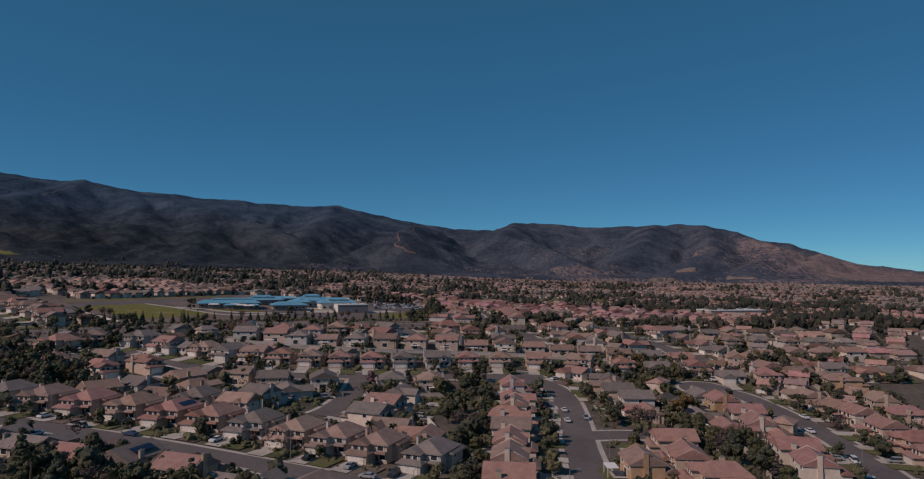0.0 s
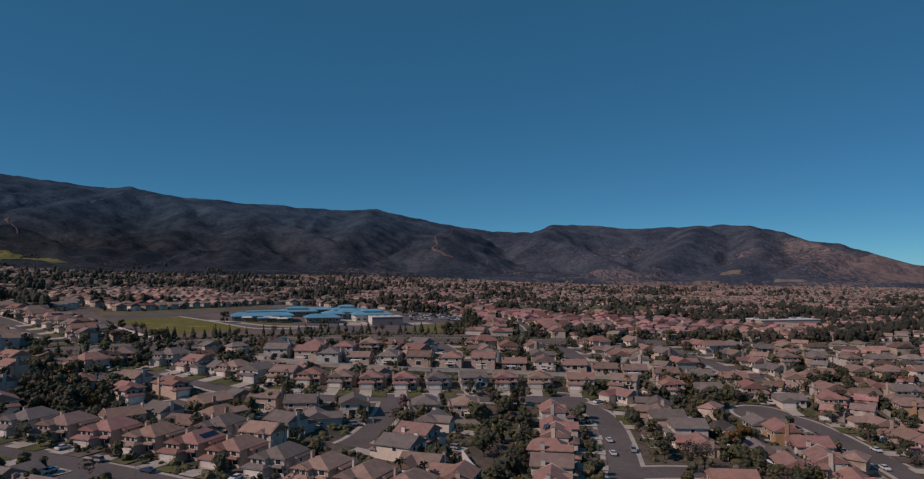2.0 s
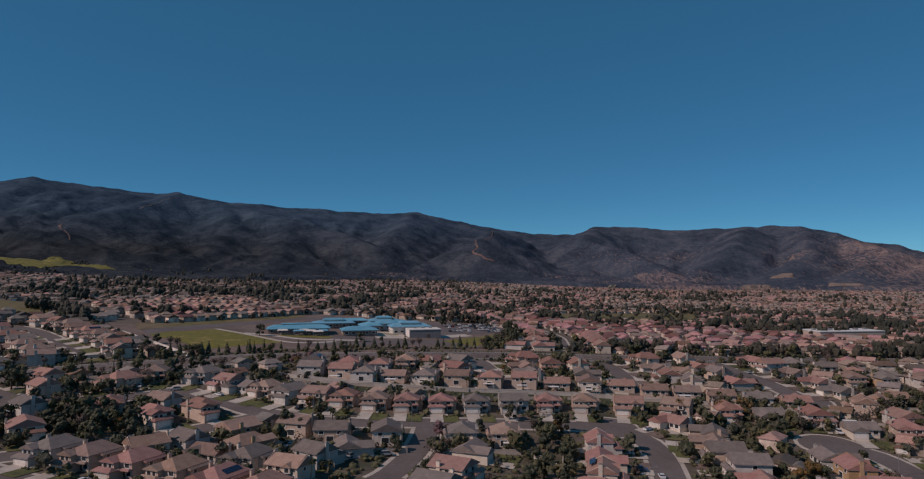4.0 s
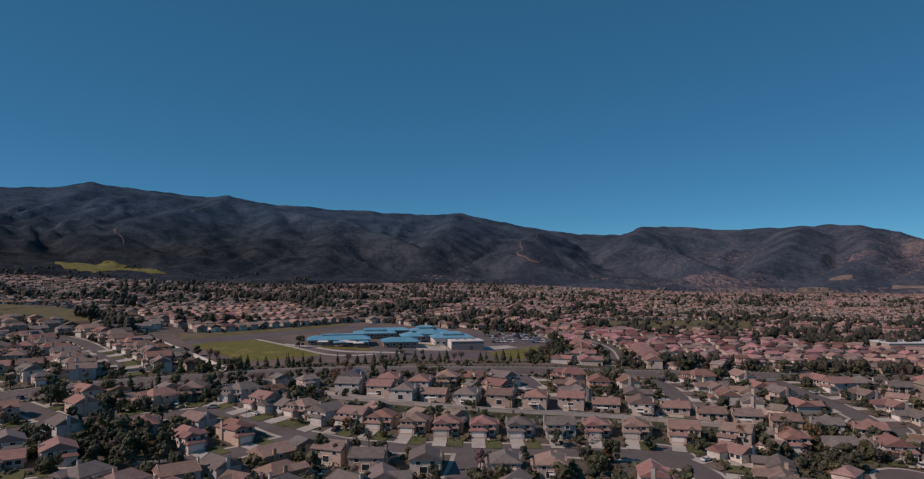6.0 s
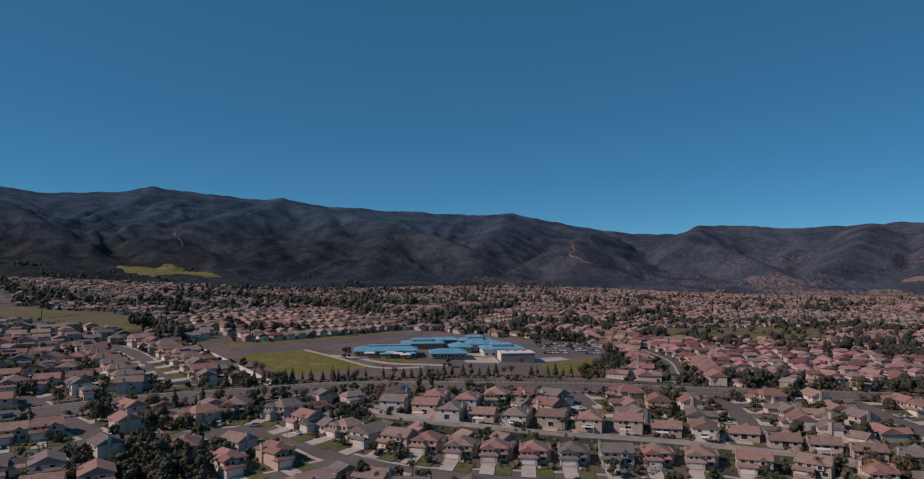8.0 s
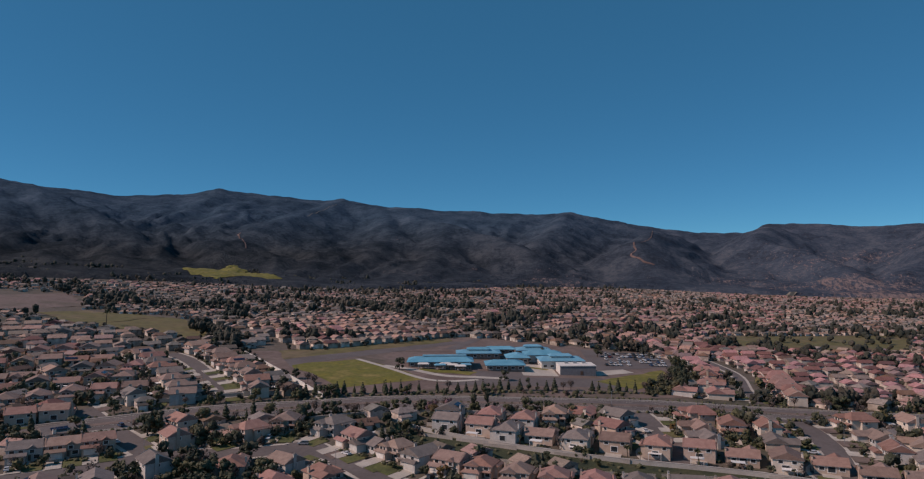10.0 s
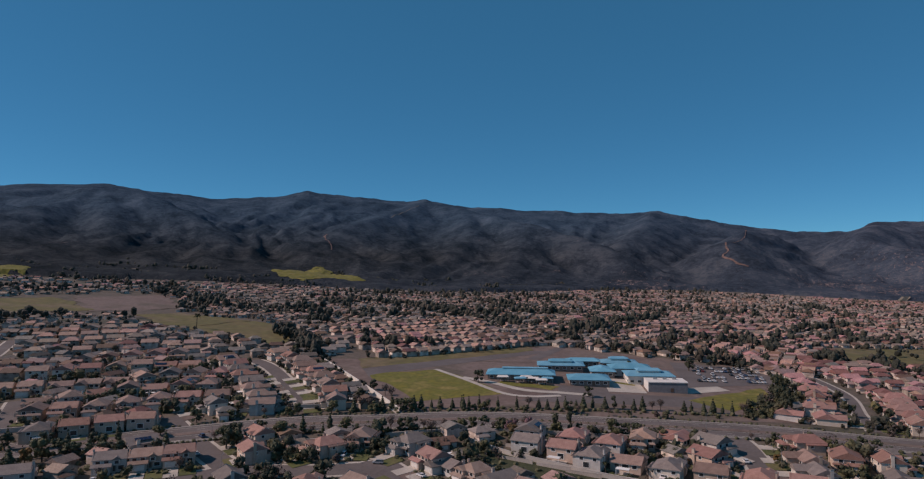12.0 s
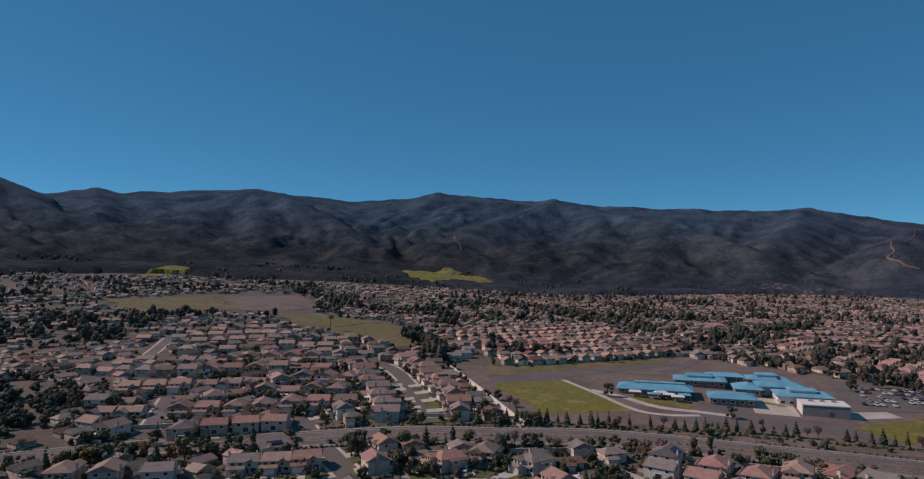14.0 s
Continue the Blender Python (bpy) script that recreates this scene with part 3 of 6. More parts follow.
def streets():
    walks, kerbs = Solid(), Solid()
    for name, line in STREETS.items():
        half = HALF.get(name, 4.6)
        ob = strip(Solid(), line, half, 0.12 + 0.004 * (len(name) % 5)).object("road", [ASPHALT])
        tagged(ob, "grey-brown asphalt residential street", "road", "streets", "structure")
        for side in (1, -1):
            strip(walks, line, 0.75, 0.06, offset=side * (half + 0.7), depth=0.3)
    for x, y in BULBS:
        bulb(walks, x, y, 11.7, 0.065, 0.3)
    sol = Solid()
    for x, y in BULBS:
        bulb(sol, x, y, 10.4, 0.165)
    tagged(sol.object("road", [ASPHALT]), "round asphalt ends of the residential streets", "road", "streets", "structure")
    tagged(walks.object("pavement", [CONCRETE]), "pale concrete sidewalks and kerbs along the streets", "pavement", "", "structure")
    art = strip(Solid(), ARTERIAL, 8.2, 0.2).object("road", [ASPHALT])
    tagged(art, "wide grey asphalt arterial road with lane lines", "road", "streets", "structure")
    sol = Solid()
    for side in (1, -1):
        strip(sol, ARTERIAL, 0.8, 0.33, offset=side * 8.9, depth=0.4)
    tagged(sol.object("pavement", [WORN_CONCRETE]), "worn concrete sidewalks along the arterial road", "pavement", "", "structure")
    sol = Solid()
    strip(sol, ARTERIAL, 1.6, 0.34, depth=0.3)
    tagged(sol.object("median", [DIRT]), "raised planted earth median of the arterial road", "median", "", "structure")
    marks = Solid()
    for off in (-7.1, -1.9, 1.9, 7.1):
        strip(marks, ARTERIAL, 0.1, 0.225, offset=off)
    pts = path_points(ARTERIAL, 3.0)
    for i in range(0, len(pts) - 1, 4):
        for off in (-4.5, 4.5):
            (p, d), (q, e) = pts[i], pts[i + 1]
            n = Vector((-d.y, d.x, 0))
            c = [p + n * (off - .08), q + n * (off - .08), q + n * (off + .08), p + n * (off + .08)]
            marks.add([(k.x, k.y, lie(k.x, k.y) + 0.226) for k in c], [(0, 1, 2, 3)])
    tagged(marks.object("lane_lines", [PAINT_LINE]), "worn pale lane lines painted on the arterial road", "road marking", "", "structure")


streets()

# ---- houses ----
WINDOW_MESHES = {}


def window_mesh(w, h):
    """A raised frame with its pane set back, as one skin."""
    if (w, h) not in WINDOW_MESHES:
        t, v = 0.19, []
        for e, y in ((t, 0.04), (t, -0.09), (0, -0.09), (0, -0.02)):
            v += [(-w / 2 - e, y, -e), (w / 2 + e, y, -e), (w / 2 + e, y, h + e), (-w / 2 - e, y, h + e)]
        s = Solid().add(v, [(4 * r + k, 4 * r + (k + 1) % 4, 4 * r + 4 + (k + 1) % 4, 4 * r + 4 + k) for r in range(3) for k in range(4)], 1)
        s.f.append((12, 13, 14, 15))
        s.m.append(0)
        WINDOW_MESHES[w, h] = s.mesh("window", [GLASS, TRIM])
    return WINDOW_MESHES[w, h]


def put_part(name, me, parent, m=None, label=""):
    ob = new(name, me)
    ob.parent = parent
    if m is not None:
        ob.matrix_basis = m
    return tagged(ob, label)


def house(style, roof, wall, solar=False):
    """A stucco house that faces -y, its middle over the origin."""
    root = new("house")
    w, r, r2, body = Solid(), Solid(), Solid(), []
    wins, doors = [], []
    B = -1.2
    if style == "hip":            # two storeys under a hipped roof, garage and bay in front
        w.box(-5.2, 4.6, -2.5, 9.0, B, 4.7).box(-5.4, -0.4, -4.6, -2.5, B, 4.7).box(-5.6, 0.9, -7.2, -2.5, B, 2.7).box(4.6, 6.2, 1.2, 8.4, B, 4.2)
        r.gable(-5.9, 5.3, -3.1, 9.6, 4.7, 2.6, "y", 3.4)
        r2.gable(-6.0, 0.2, -5.2, 1.0, 4.72, 1.4, "y", 0.0).gable(5.25, 6.9, 0.7, 8.9, 4.2, 0.55, "y", 0.0)
        r2.gable(-6.2, 1.5, -7.8, -4.2, 2.7, 0.9, "x", 1.2).gable(1.3, 5.0, -4.3, -2.4, 2.6, 0.5, "x", 0.5)
        doors = [(-2.4, -7.22, 4.9)]
        wins = [(-3.9, -4.62, 2.95, 1.5, 1.3, 0), (-1.9, -4.62, 2.95, 1.2, 1.3, 0), (2.6, -2.52, 2.95, 1.8, 1.3, 0), (3.2, -2.52, 0.6, 1.8, 1.5, 0),
                (-3.0, 9.02, 2.95, 1.5, 1.2, 180), (2.4, 9.02, 2.95, 1.5, 1.2, 180), (0.5, 9.02, 0.2, 2.4, 2.1, 180), (6.22, 3.0, 2.8, 1.2, 1.1, 90), (-5.22, 3.0, 2.95, 1.2, 1.1, -90)]
        front, chim = (1.6, -2.52), (-5.2, 4.4, 6.9)
    elif style == "side":         # two storeys, ridge along the street
        w.box(-6, 6, -3.5, 5.5, B, 4.7).box(-6.0, 0.4, -6.6, -3.5, B, 2.7)
        w.add([(-6, -3.5, 5.0), (-6, 5.5, 5.0), (-6, 1, 7.5), (6, -3.5, 5.0), (6, 5.5, 5.0), (6, 1, 7.5)], [(0, 2, 1), (3, 4, 5)])
        r.gable(-6.4, 6.4, -4.1, 6.1, 4.68, 2.5, "x")
        r2.gable(-6.5, 1.0, -7.3, -3.6, 2.7, 1.0, "x", 0.0).gable(0.8, 4.2, -4.6, -1.0, 4.7, 1.1, "y", 0.0)
        w.box(1.2, 3.8, -4.2, -3.5, 2.8, 4.75)
        doors = [(-2.8, -6.62, 4.9)]
        wins = [(-4.2, -3.52, 2.95, 1.6, 1.3, 0), (-1.2, -3.52, 2.95, 1.6, 1.3, 0), (2.5, -4.22, 2.95, 1.5, 1.3, 0), (4.0, -3.52, 0.6, 2.0, 1.5, 0),
                (-3.4, 5.52, 2.95, 1.6, 1.2, 180), (3.2, 5.52, 2.95, 1.6, 1.2, 180), (0, 5.52, 0.2, 2.6, 2.1, 180), (6.02, 0, 2.95, 1.2, 1.1, 90), (-6.02, 1.0, 2.95, 1.2, 1.1, -90)]
        front, chim = (1.6, -3.52), (-6.0, 1.6, 7.7)
    elif style == "front":        # two storeys, ridge at right angles to the street
        w.box(-5.2, 5.2, -5.0, 7.0, B, 4.7).box(-1.0, 5.2, -7.4, -5.0, B, 2.7)
        w.add([(-5.2, -5, 4.7), (5.2, -5, 4.7), (0, -5, 6.95), (-5.2, 7, 4.7), (5.2, 7, 4.7), (0, 7, 6.95)], [(0, 1, 2), (3, 5, 4)])
        r.gable(-5.9, 5.9, -5.5, 7.5, 4.66, 2.5, "y")
        r2.gable(-1.5, 5.7, -8.0, -5.02, 2.7, 0.9, "x", 0.6).gable(-5.7, -1.2, -6.6, -5.02, 2.6, 0.45, "x", 0.3)
        doors = [(2.1, -7.42, 4.9)]
        wins = [(-2.6, -5.02, 2.95, 1.6, 1.3, 0), (1.6, -5.02, 2.95, 1.6, 1.2, 0), (-3.0, -5.02, 0.7, 1.6, 1.4, 0), (-2.4, 7.02, 2.95, 1.6, 1.2, 180),
                (2.4, 7.02, 2.95, 1.6, 1.2, 180), (0.6, 7.02, 0.2, 2.6, 2.1, 180), (5.22, 1.5, 2.95, 1.4, 1.1, 90), (-5.22, 0.5, 2.95, 1.4, 1.1, -90), (5.22, 4.5, 1.0, 1.4, 1.1, 90)]
        front, chim = (-1.7, -5.02), (-5.2, 3.4, 6.5)
    else:                         # one storey, two wings
        w.box(-6, 6, -2.5, 6.0, B, 2.8).box(-6, -0.2, -7.0, -2.5, B, 2.8)
        w.add([(-6, -2.5, 2.8), (-6, 6, 2.8), (-6, 1.75, 4.9), (6, -2.5, 2.8), (6, 6, 2.8), (6, 1.75, 4.9)], [(0, 2, 1), (3, 4, 5)])
        w.add([(-6, -7, 2.8), (-0.2, -7, 2.8), (-3.1, -7, 4.5)], [(0, 1, 2)])
        r.gable(-6.5, 6.5, -3.2, 6.7, 2.78, 2.35, "x")
        r2.gable(-6.6, 0.4, -7.5, 1.6, 2.8, 1.85, "y")
        doors = [(-3.1, -7.02, 4.7)]
        wins = [(1.8, -2.52, 0.8, 1.8, 1.4, 0), (4.4, -2.52, 0.8, 1.8, 1.4, 0), (-3.6, 6.02, 0.9, 1.8, 1.3, 180), (3.4, 6.02, 0.9, 1.8, 1.3, 180), (0, 6.02, 0.2, 2.6, 2.1, 180), (6.02, 2, 0.9, 1.4, 1.2, 90)]
        front, chim = (0.5, -2.52), (6.0, 3.4, 5.2)
    w.object("wall", [wall], root)
    # white boards under the eaves
    (x0, x1, y0, y1, z), (gx0, gx1, gy, gz) = {"hip": ((-5.88, 5.28, -3.08, 9.58, 4.7), (-6.18, 1.48, -7.78, 2.7)), "side": ((-6.38, 6.38, -4.08, 6.08, 4.68), (-6.48, .98, -7.28, 2.7)),
                                               "front": ((-5.88, 5.88, -5.48, 7.48, 4.66), (-1.48, 5.68, -7.98, 2.7)), "ranch": ((-6.48, 6.48, -3.18, 6.68, 2.78), (-6.58, .38, -7.48, 2.8))}[style]
    loops = [[(x0 + e, y0 + e, h), (x1 - e, y0 + e, h), (x1 - e, y1 - e, h), (x0 + e, y1 - e, h)] for e, h in ((0, z - .27), (0, z - .01), (.06, z - .01), (.06, z - .27))]
    Solid().add(sum(loops, []), [(4 * r0 + k, 4 * r0 + (k + 1) % 4, 4 * r1 + (k + 1) % 4, 4 * r1 + k) for r0, r1 in ((0, 1), (1, 2), (2, 3), (3, 0)) for k in range(4)]).object("fascia", [TRIM], root, "white fascia board")
    Solid().box(gx0, gx1, gy, gy + .08, gz - .27, gz - .01).object("garage_fascia", [TRIM], root, "white fascia board over the garage")
    r.object("roof", [roof], root)
    r2.object("lower_roof", [roof], root)
    for x, y, wide in doors:
        g, prof = Solid(), []
        for k in range(4):
            prof += [(y - 0.05, 0.02 + 0.55 * k), (y - 0.05, 0.5 + 0.55 * k), (y - 0.02, 0.52 + 0.55 * k)]
        prof += [(y + 0.1, 2.22), (y + 0.1, 0.02)]
        k = len(prof)
        g.add([(x - wide / 2, a, b) for a, b in prof] + [(x + wide / 2, a, b) for a, b in prof], [(i, i + k, (i + 1) % k + k, (i + 1) % k) for i in range(k)])
        g.object("garage_door", [GARAGE], root)
    d = Solid().box(front[0] - 0.5, front[0] + 0.5, front[1] - 0.05, front[1] + 0.05, 0, 2.1)
    d.object("front_door", [FRONT_DOOR], root)
    x, y, top = chim
    s = 1 if x > 0 else -1
    c = Solid().box(min(x, x + s * 0.6), max(x, x + s * 0.6), y - 0.65, y + 0.65, B, top)
    stack = c.object("chimney", [wall], root)
    cap = Solid().box(min(x, x + s * 0.6) - 0.1, max(x, x + s * 0.6) + 0.1, y - 0.75, y + 0.75, top + 0.003, top + 0.13).box(x + s * 0.3 - 0.13, x + s * 0.3 + 0.13, y - 0.22, y + 0.22, top + 0.13, top + 0.36)
    cap.object("chimney_cap", [WORN_CONCRETE], stack, "grey chimney cap with flue")
    for x, y, z, ww, hh, turn in wins:
        put_part("window", window_mesh(ww, hh), root, pose(x, y, z, 0, 0, turn))
    if solar:
        at = {"hip": pose(2.9, 4.0, 5.85, 0, 24.5, 0) @ pose(0, 0, 0, 0, 0, 90), "side": pose(1.5, 4.2, 6.4, -25.5, 0, 0), "front": pose(-3.4, 1.0, 6.3, 0, -22.5, 0), "ranch": pose(3, 4.6, 4.0, -25, 0, 0)}[style]
        if style == "front":
            at = at @ pose(0, 0, 0, 0, 0, 90)
        me = Solid().box(-0.79, 0.79, -0.5, 0.5, 0.05, 0.12).mesh("solar_panel", [SOLAR])
        for i in range(4):
            for j in range(2):
                put_part("solar_panel", me, root, at @ pose(-2.5 + 1.65 * i, -0.55 + 1.05 * j, 0), "dark blue solar panel")
    return root


STYLES = ["hip", "side", "front", "ranch"]
ROOF_WORDS = ["pinkish tile", "brown tile", "grey tile", "tan tile", "terracotta tile"]
WALL_WORDS = ["beige", "cream", "grey", "tan"]
STYLE_WORDS = {"hip": "two-storey house, hipped", "side": "two-storey house, side-gabled", "front": "two-storey house, front-gabled", "ranch": "one-storey house, low gabled"}
PROTOS = {}


def place_house(x, y, turn, style, roof, wall, solar=False, group="houses of the tract"):
    key = (style, roof, wall, solar)
    m = pose(x, y, lie(x, y) + 0.25, 0, 0, turn)
    if key not in PROTOS:
        ob = house(style, ROOFS[roof], WALLS[wall], solar)
        text = "%s stucco %s %s roof%s" % (WALL_WORDS[wall], STYLE_WORDS[style], ROOF_WORDS[roof], " and solar panels" if solar else " and chimney")
        tagged(ob, text, "house", group)
        ob.matrix_basis = m
        PROTOS[key] = ob
        return ob
    ob = copy_thing(PROTOS[key], m)
    if style == "hip" and 268 < y < 296 and -115 < x < 60:
        ob.scale = (1.0, 0.76, 0.95)      # shallower lots along the planted strip
    return ob


ROAD_SAMPLES = [(p.x, p.y, HALF.get(n, 4.6)) for n, line in STREETS.items() for p, d in path_points(line, 4.0)]
ROAD_SAMPLES += [(p.x, p.y, 9.4) for p, d in path_points(ARTERIAL, 4.0)] + [(x, y, 10.0) for x, y in BULBS]
RESERVED = [
    [(-262, 400), (-160, 322), (-20, 392), (-8, 430), (-22, 500), (-40, 526), (-66, 538), (-165, 543), (-200, 512), (-265, 425)],        # school
    [(-692, 372), (-596, 372), (-556, 440), (-525, 462), (-434, 428), (-366, 427), (-298, 408), (-350, 488), (-427, 512), (-515, 505), (-560, 540), (-642, 600), (-690, 490)],      # meadow
    [(-386, 246), (-350, 225), (-322, 203), (-318, 180), (-400, 170), (-450, 238)],                                                        # planted slope
    [(8, 590), (140, 640), (175, 790), (10, 690)],                                                               # park
    [(185, 535), (270, 550), (265, 600), (180, 585)],                                                            # store
    [(-164, 244), (-138, 250), (-124, 222), (-150, 214), (-168, 226)],                                            # dark grove
    [(-14, 186), (12, 168), (16, 262), (-10, 264)],                                                              # garden thicket
    [(64, 150), (86, 150), (82, 200), (66, 204)],                                                                # garden thicket
    [(-126, 300), (-94, 290), (-58, 290), (45, 295), (112, 294), (112, 304), (0, 306), (-60, 302), (-122, 312)],                                                            # hedge strip
]
HOUSES, DRIVES = [], []
rng = random.Random(4)


def free(x, y, gap=12.5, road=6.5):
    if any((x - a) ** 2 + (y - b) ** 2 < (h + road) ** 2 for a, b, h in ROAD_SAMPLES):
        return False
    if any((x - a[0]) ** 2 + (y - a[1]) ** 2 < gap * gap for a in HOUSES):
        return False
    return not any(inside(x, y, r) for r in RESERVED)


def add_house(x, y, turn, look_of, gap=12.5, road=6.5):
    if free(x, y, gap, road):
        HOUSES.append((x, y, turn, look_of))
        return True
    return False


# roofs: chance of pink, brown, grey, tan and terracotta tiles
MIX, PINK, RIGHT, GREYS = (4, 4, 4, 2, 2), (1, 0, 0, 0, 9), (3, 2, 1, 3, 4), (3, 4, 5, 1, 0)
PALE_PINK = (6, 2, 0.5, 1, 2.5)
TRACT_MIX = (4, 7, 2, 1, 1.5)


def choose(mix, ranch=0.2):
    return (rng.choices(range(4), (3, 3, 3, 9 * ranch))[0], rng.choices(range(5), mix)[0], rng.choices(range(4), (4, 5, 2, 1))[0], rng.random() < 0.09)


def along(name, side, spacing, first, mix, setback=13.5, ranch=0.2, last=0.0):
    half = HALF.get(name, 4.6)
    pts = path_points(STREETS[name], 0.5)
    k = int(first / 0.5)
    while k < len(pts) - int(last / 0.5):
        p, d = pts[k]
        nrm = Vector((-d.y, d.x, 0)) * side
        q = p + nrm * (half + setback)
        turn = math.degrees(math.atan2(d.y, d.x)) + (0 if side > 0 else 180)
        if add_house(q.x, q.y, turn + rng.uniform(-2, 2), choose(mix, ranch)):
            DRIVES.append((q.x, q.y, turn, setback))
            k += int(spacing / 0.5)
        else:
            k += 4


# the row of fronts along the nearest street, one by one
for i, (x, y, roof, wall) in enumerate([(-139, 194, 2, 2), (-126, 191.5, 1, 0), (-112, 189, 4, 0), (-98, 186, 3, 0), (-84.5, 182, 4, 0), (-72, 178.5, 0, 0), (-59, 174, 2, 2),
                                        (-46.5, 168, 3, 0), (-35.2, 163.5, 1, 2), (-24.5, 158.5, 1, 0), (-11.5, 153, 2, 2)]):
    HOUSES.append((x + 4.1, y + 5.2, -14 - 0.9 * i, (0, roof, wall, i == 4)))
    DRIVES.append((x + 4.1, y + 5.2, -17.5, 13.5))
# the fronts north of the second street, then the backs above the planted strip
for x, y, turn, st, roof, wall in ((-156, 283, 20, 0, 1, 0), (-142, 286, -18, 0, 2, 2), (-128, 279, -28, 1, 4, 0), (-121, 277.5, -28, 3, 2, 2), (-110, 274, -25, 0, 3, 0), (-99, 271, -22, 2, 2, 2),
                                   (-86, 270, -12, 1, 1, 0), (-74, 269, -2, 0, 0, 0), (-61, 268, 2, 0, 1, 0), (-48.5, 269, 8, 0, 4, 0), (-35.5, 271, 10, 0, 4, 0), (-22.5, 274, 12, 0, 2, 2),
                                   (-9, 278, 10, 1, 2, 2), (4, 281, 8, 0, 4, 0), (17, 283, 0, 0, 3, 0), (33, 284, -4, 1, 0, 0), (49, 286, -22, 1, 3, 0)):
    a = radians(turn)
    HOUSES.append((x - 6.6 * math.sin(a), y + 6.6 * math.cos(a), turn, (st, roof, wall, False)))
    DRIVES.append((HOUSES[-1][0], HOUSES[-1][1], turn, 12.0))
for i, (x, y) in enumerate([(-100, 308), (-86, 308), (-75, 307), (-63, 309), (-49, 308), (-35.5, 309), (-21, 312), (-7, 313), (7, 314), (20.5, 313), (34, 316), (47, 312), (60, 312), (73, 309), (87, 308), (101, 306)]):
    HOUSES.append((x, y + 6.2, 180, ((1, 1, 0, 3, 0, 1, 0, 1, 3, 2, 3, 3, 3, 3, 3, 3)[i], (2, 4, 2, 1, 2, 1, 0, 4, 0, 1, 0, 1, 1, 1, 2, 0)[i], (2, 0, 2, 0, 1, 0, 0, 0, 0, 1, 0, 0, 0, 0, 2, 0)[i], i == 2)))
# single houses between the rows: place, turn, style, roof, wall, solar panels
for x, y, turn, st, roof, wall, solar in (
        (-116, 251, 62, 0, 0, 0, 0), (-127, 240, 62, 0, 4, 1, 0), (-186, 262, 150, 1, 0, 0, 0), (-174, 240, 150, 1, 2, 2, 0), (-167, 276, -25, 0, 0, 0, 0), (-104, 219, 150, 1, 2, 2, 0), (-95, 233, 150, 2, 3, 3, 0),
        (-149, 209, -20, 0, 3, 0, 0), (-222, 231, 48, 1, 2, 2, 0), (-214, 239, 48, 1, 3, 0, 0), (-207, 247, 48, 1, 0, 0, 0), (-180, 266, -38, 0, 0, 0, 0), (-171, 277, -32, 1, 2, 2, 0), (-164, 287, -20, 0, 4, 0, 0),
        (57, 266, -100, 3, 2, 0, 0), (55, 255, -95, 3, 1, 0, 0), (56, 245, -90, 2, 2, 0, 0), (60, 235, -90, 2, 2, 2, 0), (60, 222, -90, 3, 4, 0, 1),
        (97, 277, 0, 3, 3, 0, 1), (112, 280, 0, 3, 2, 1, 0), (127, 278, -10, 0, 4, 0, 0), (90, 249, 90, 3, 2, 2, 0), (92, 237, 90, 1, 4, 3, 0), (94, 222, 88, 2, 4, 1, 0), (92, 208, 85, 1, 4, 1, 0), (79, 219, 88, 3, 2, 2, 1),
        (129, 254, -90, 3, 3, 0, 0), (132, 240, -90, 3, 3, 0, 0), (132, 226, -90, 1, 4, 1, 0), (131, 210, -92, 1, 4, 0, 0), (129, 194, -95, 0, 4, 0, 0), (126, 179, -97, 0, 4, 0, 0),
        (57, 184, -93, 2, 0, 0, 1), (55, 167, -95, 1, 0, 0, 0), (56, 152, -95, 0, 0, 0, 0), (83, 207, 85, 3, 4, 0, 0), (90, 180, 82, 2, 4, 1, 0), (87, 165, 80, 1, 4, 1, 0),
        (-64, 217, 150, 1, 2, 2, 0), (-57, 228, 110, 3, 2, 2, 0), (-23, 213, 68, 2, 4, 1, 0), (-20, 233, 75, 3, 2, 1, 0), (-115, 226, 150, 3, 0, 0, 0), (-85, 221, 150, 0, 3, 3, 0), (-79, 242, 170, 1, 1, 0, 0),
        (-62, 335, 10, 0, 3, 0, 0), (-38, 343, 60, 2, 2, 2, 0), (-38, 329, 60, 2, 4, 0, 0), (-8, 344, -70, 3, 1, 0, 0), (-5, 333, -70, 3, 2, 2, 0), (-10, 358, -70, 0, 4, 0, 0)):
    add_house(x, y, turn, (st, roof, wall, bool(solar)), 8.5, 3.0)
    DRIVES.append((x, y, turn, 13.5))
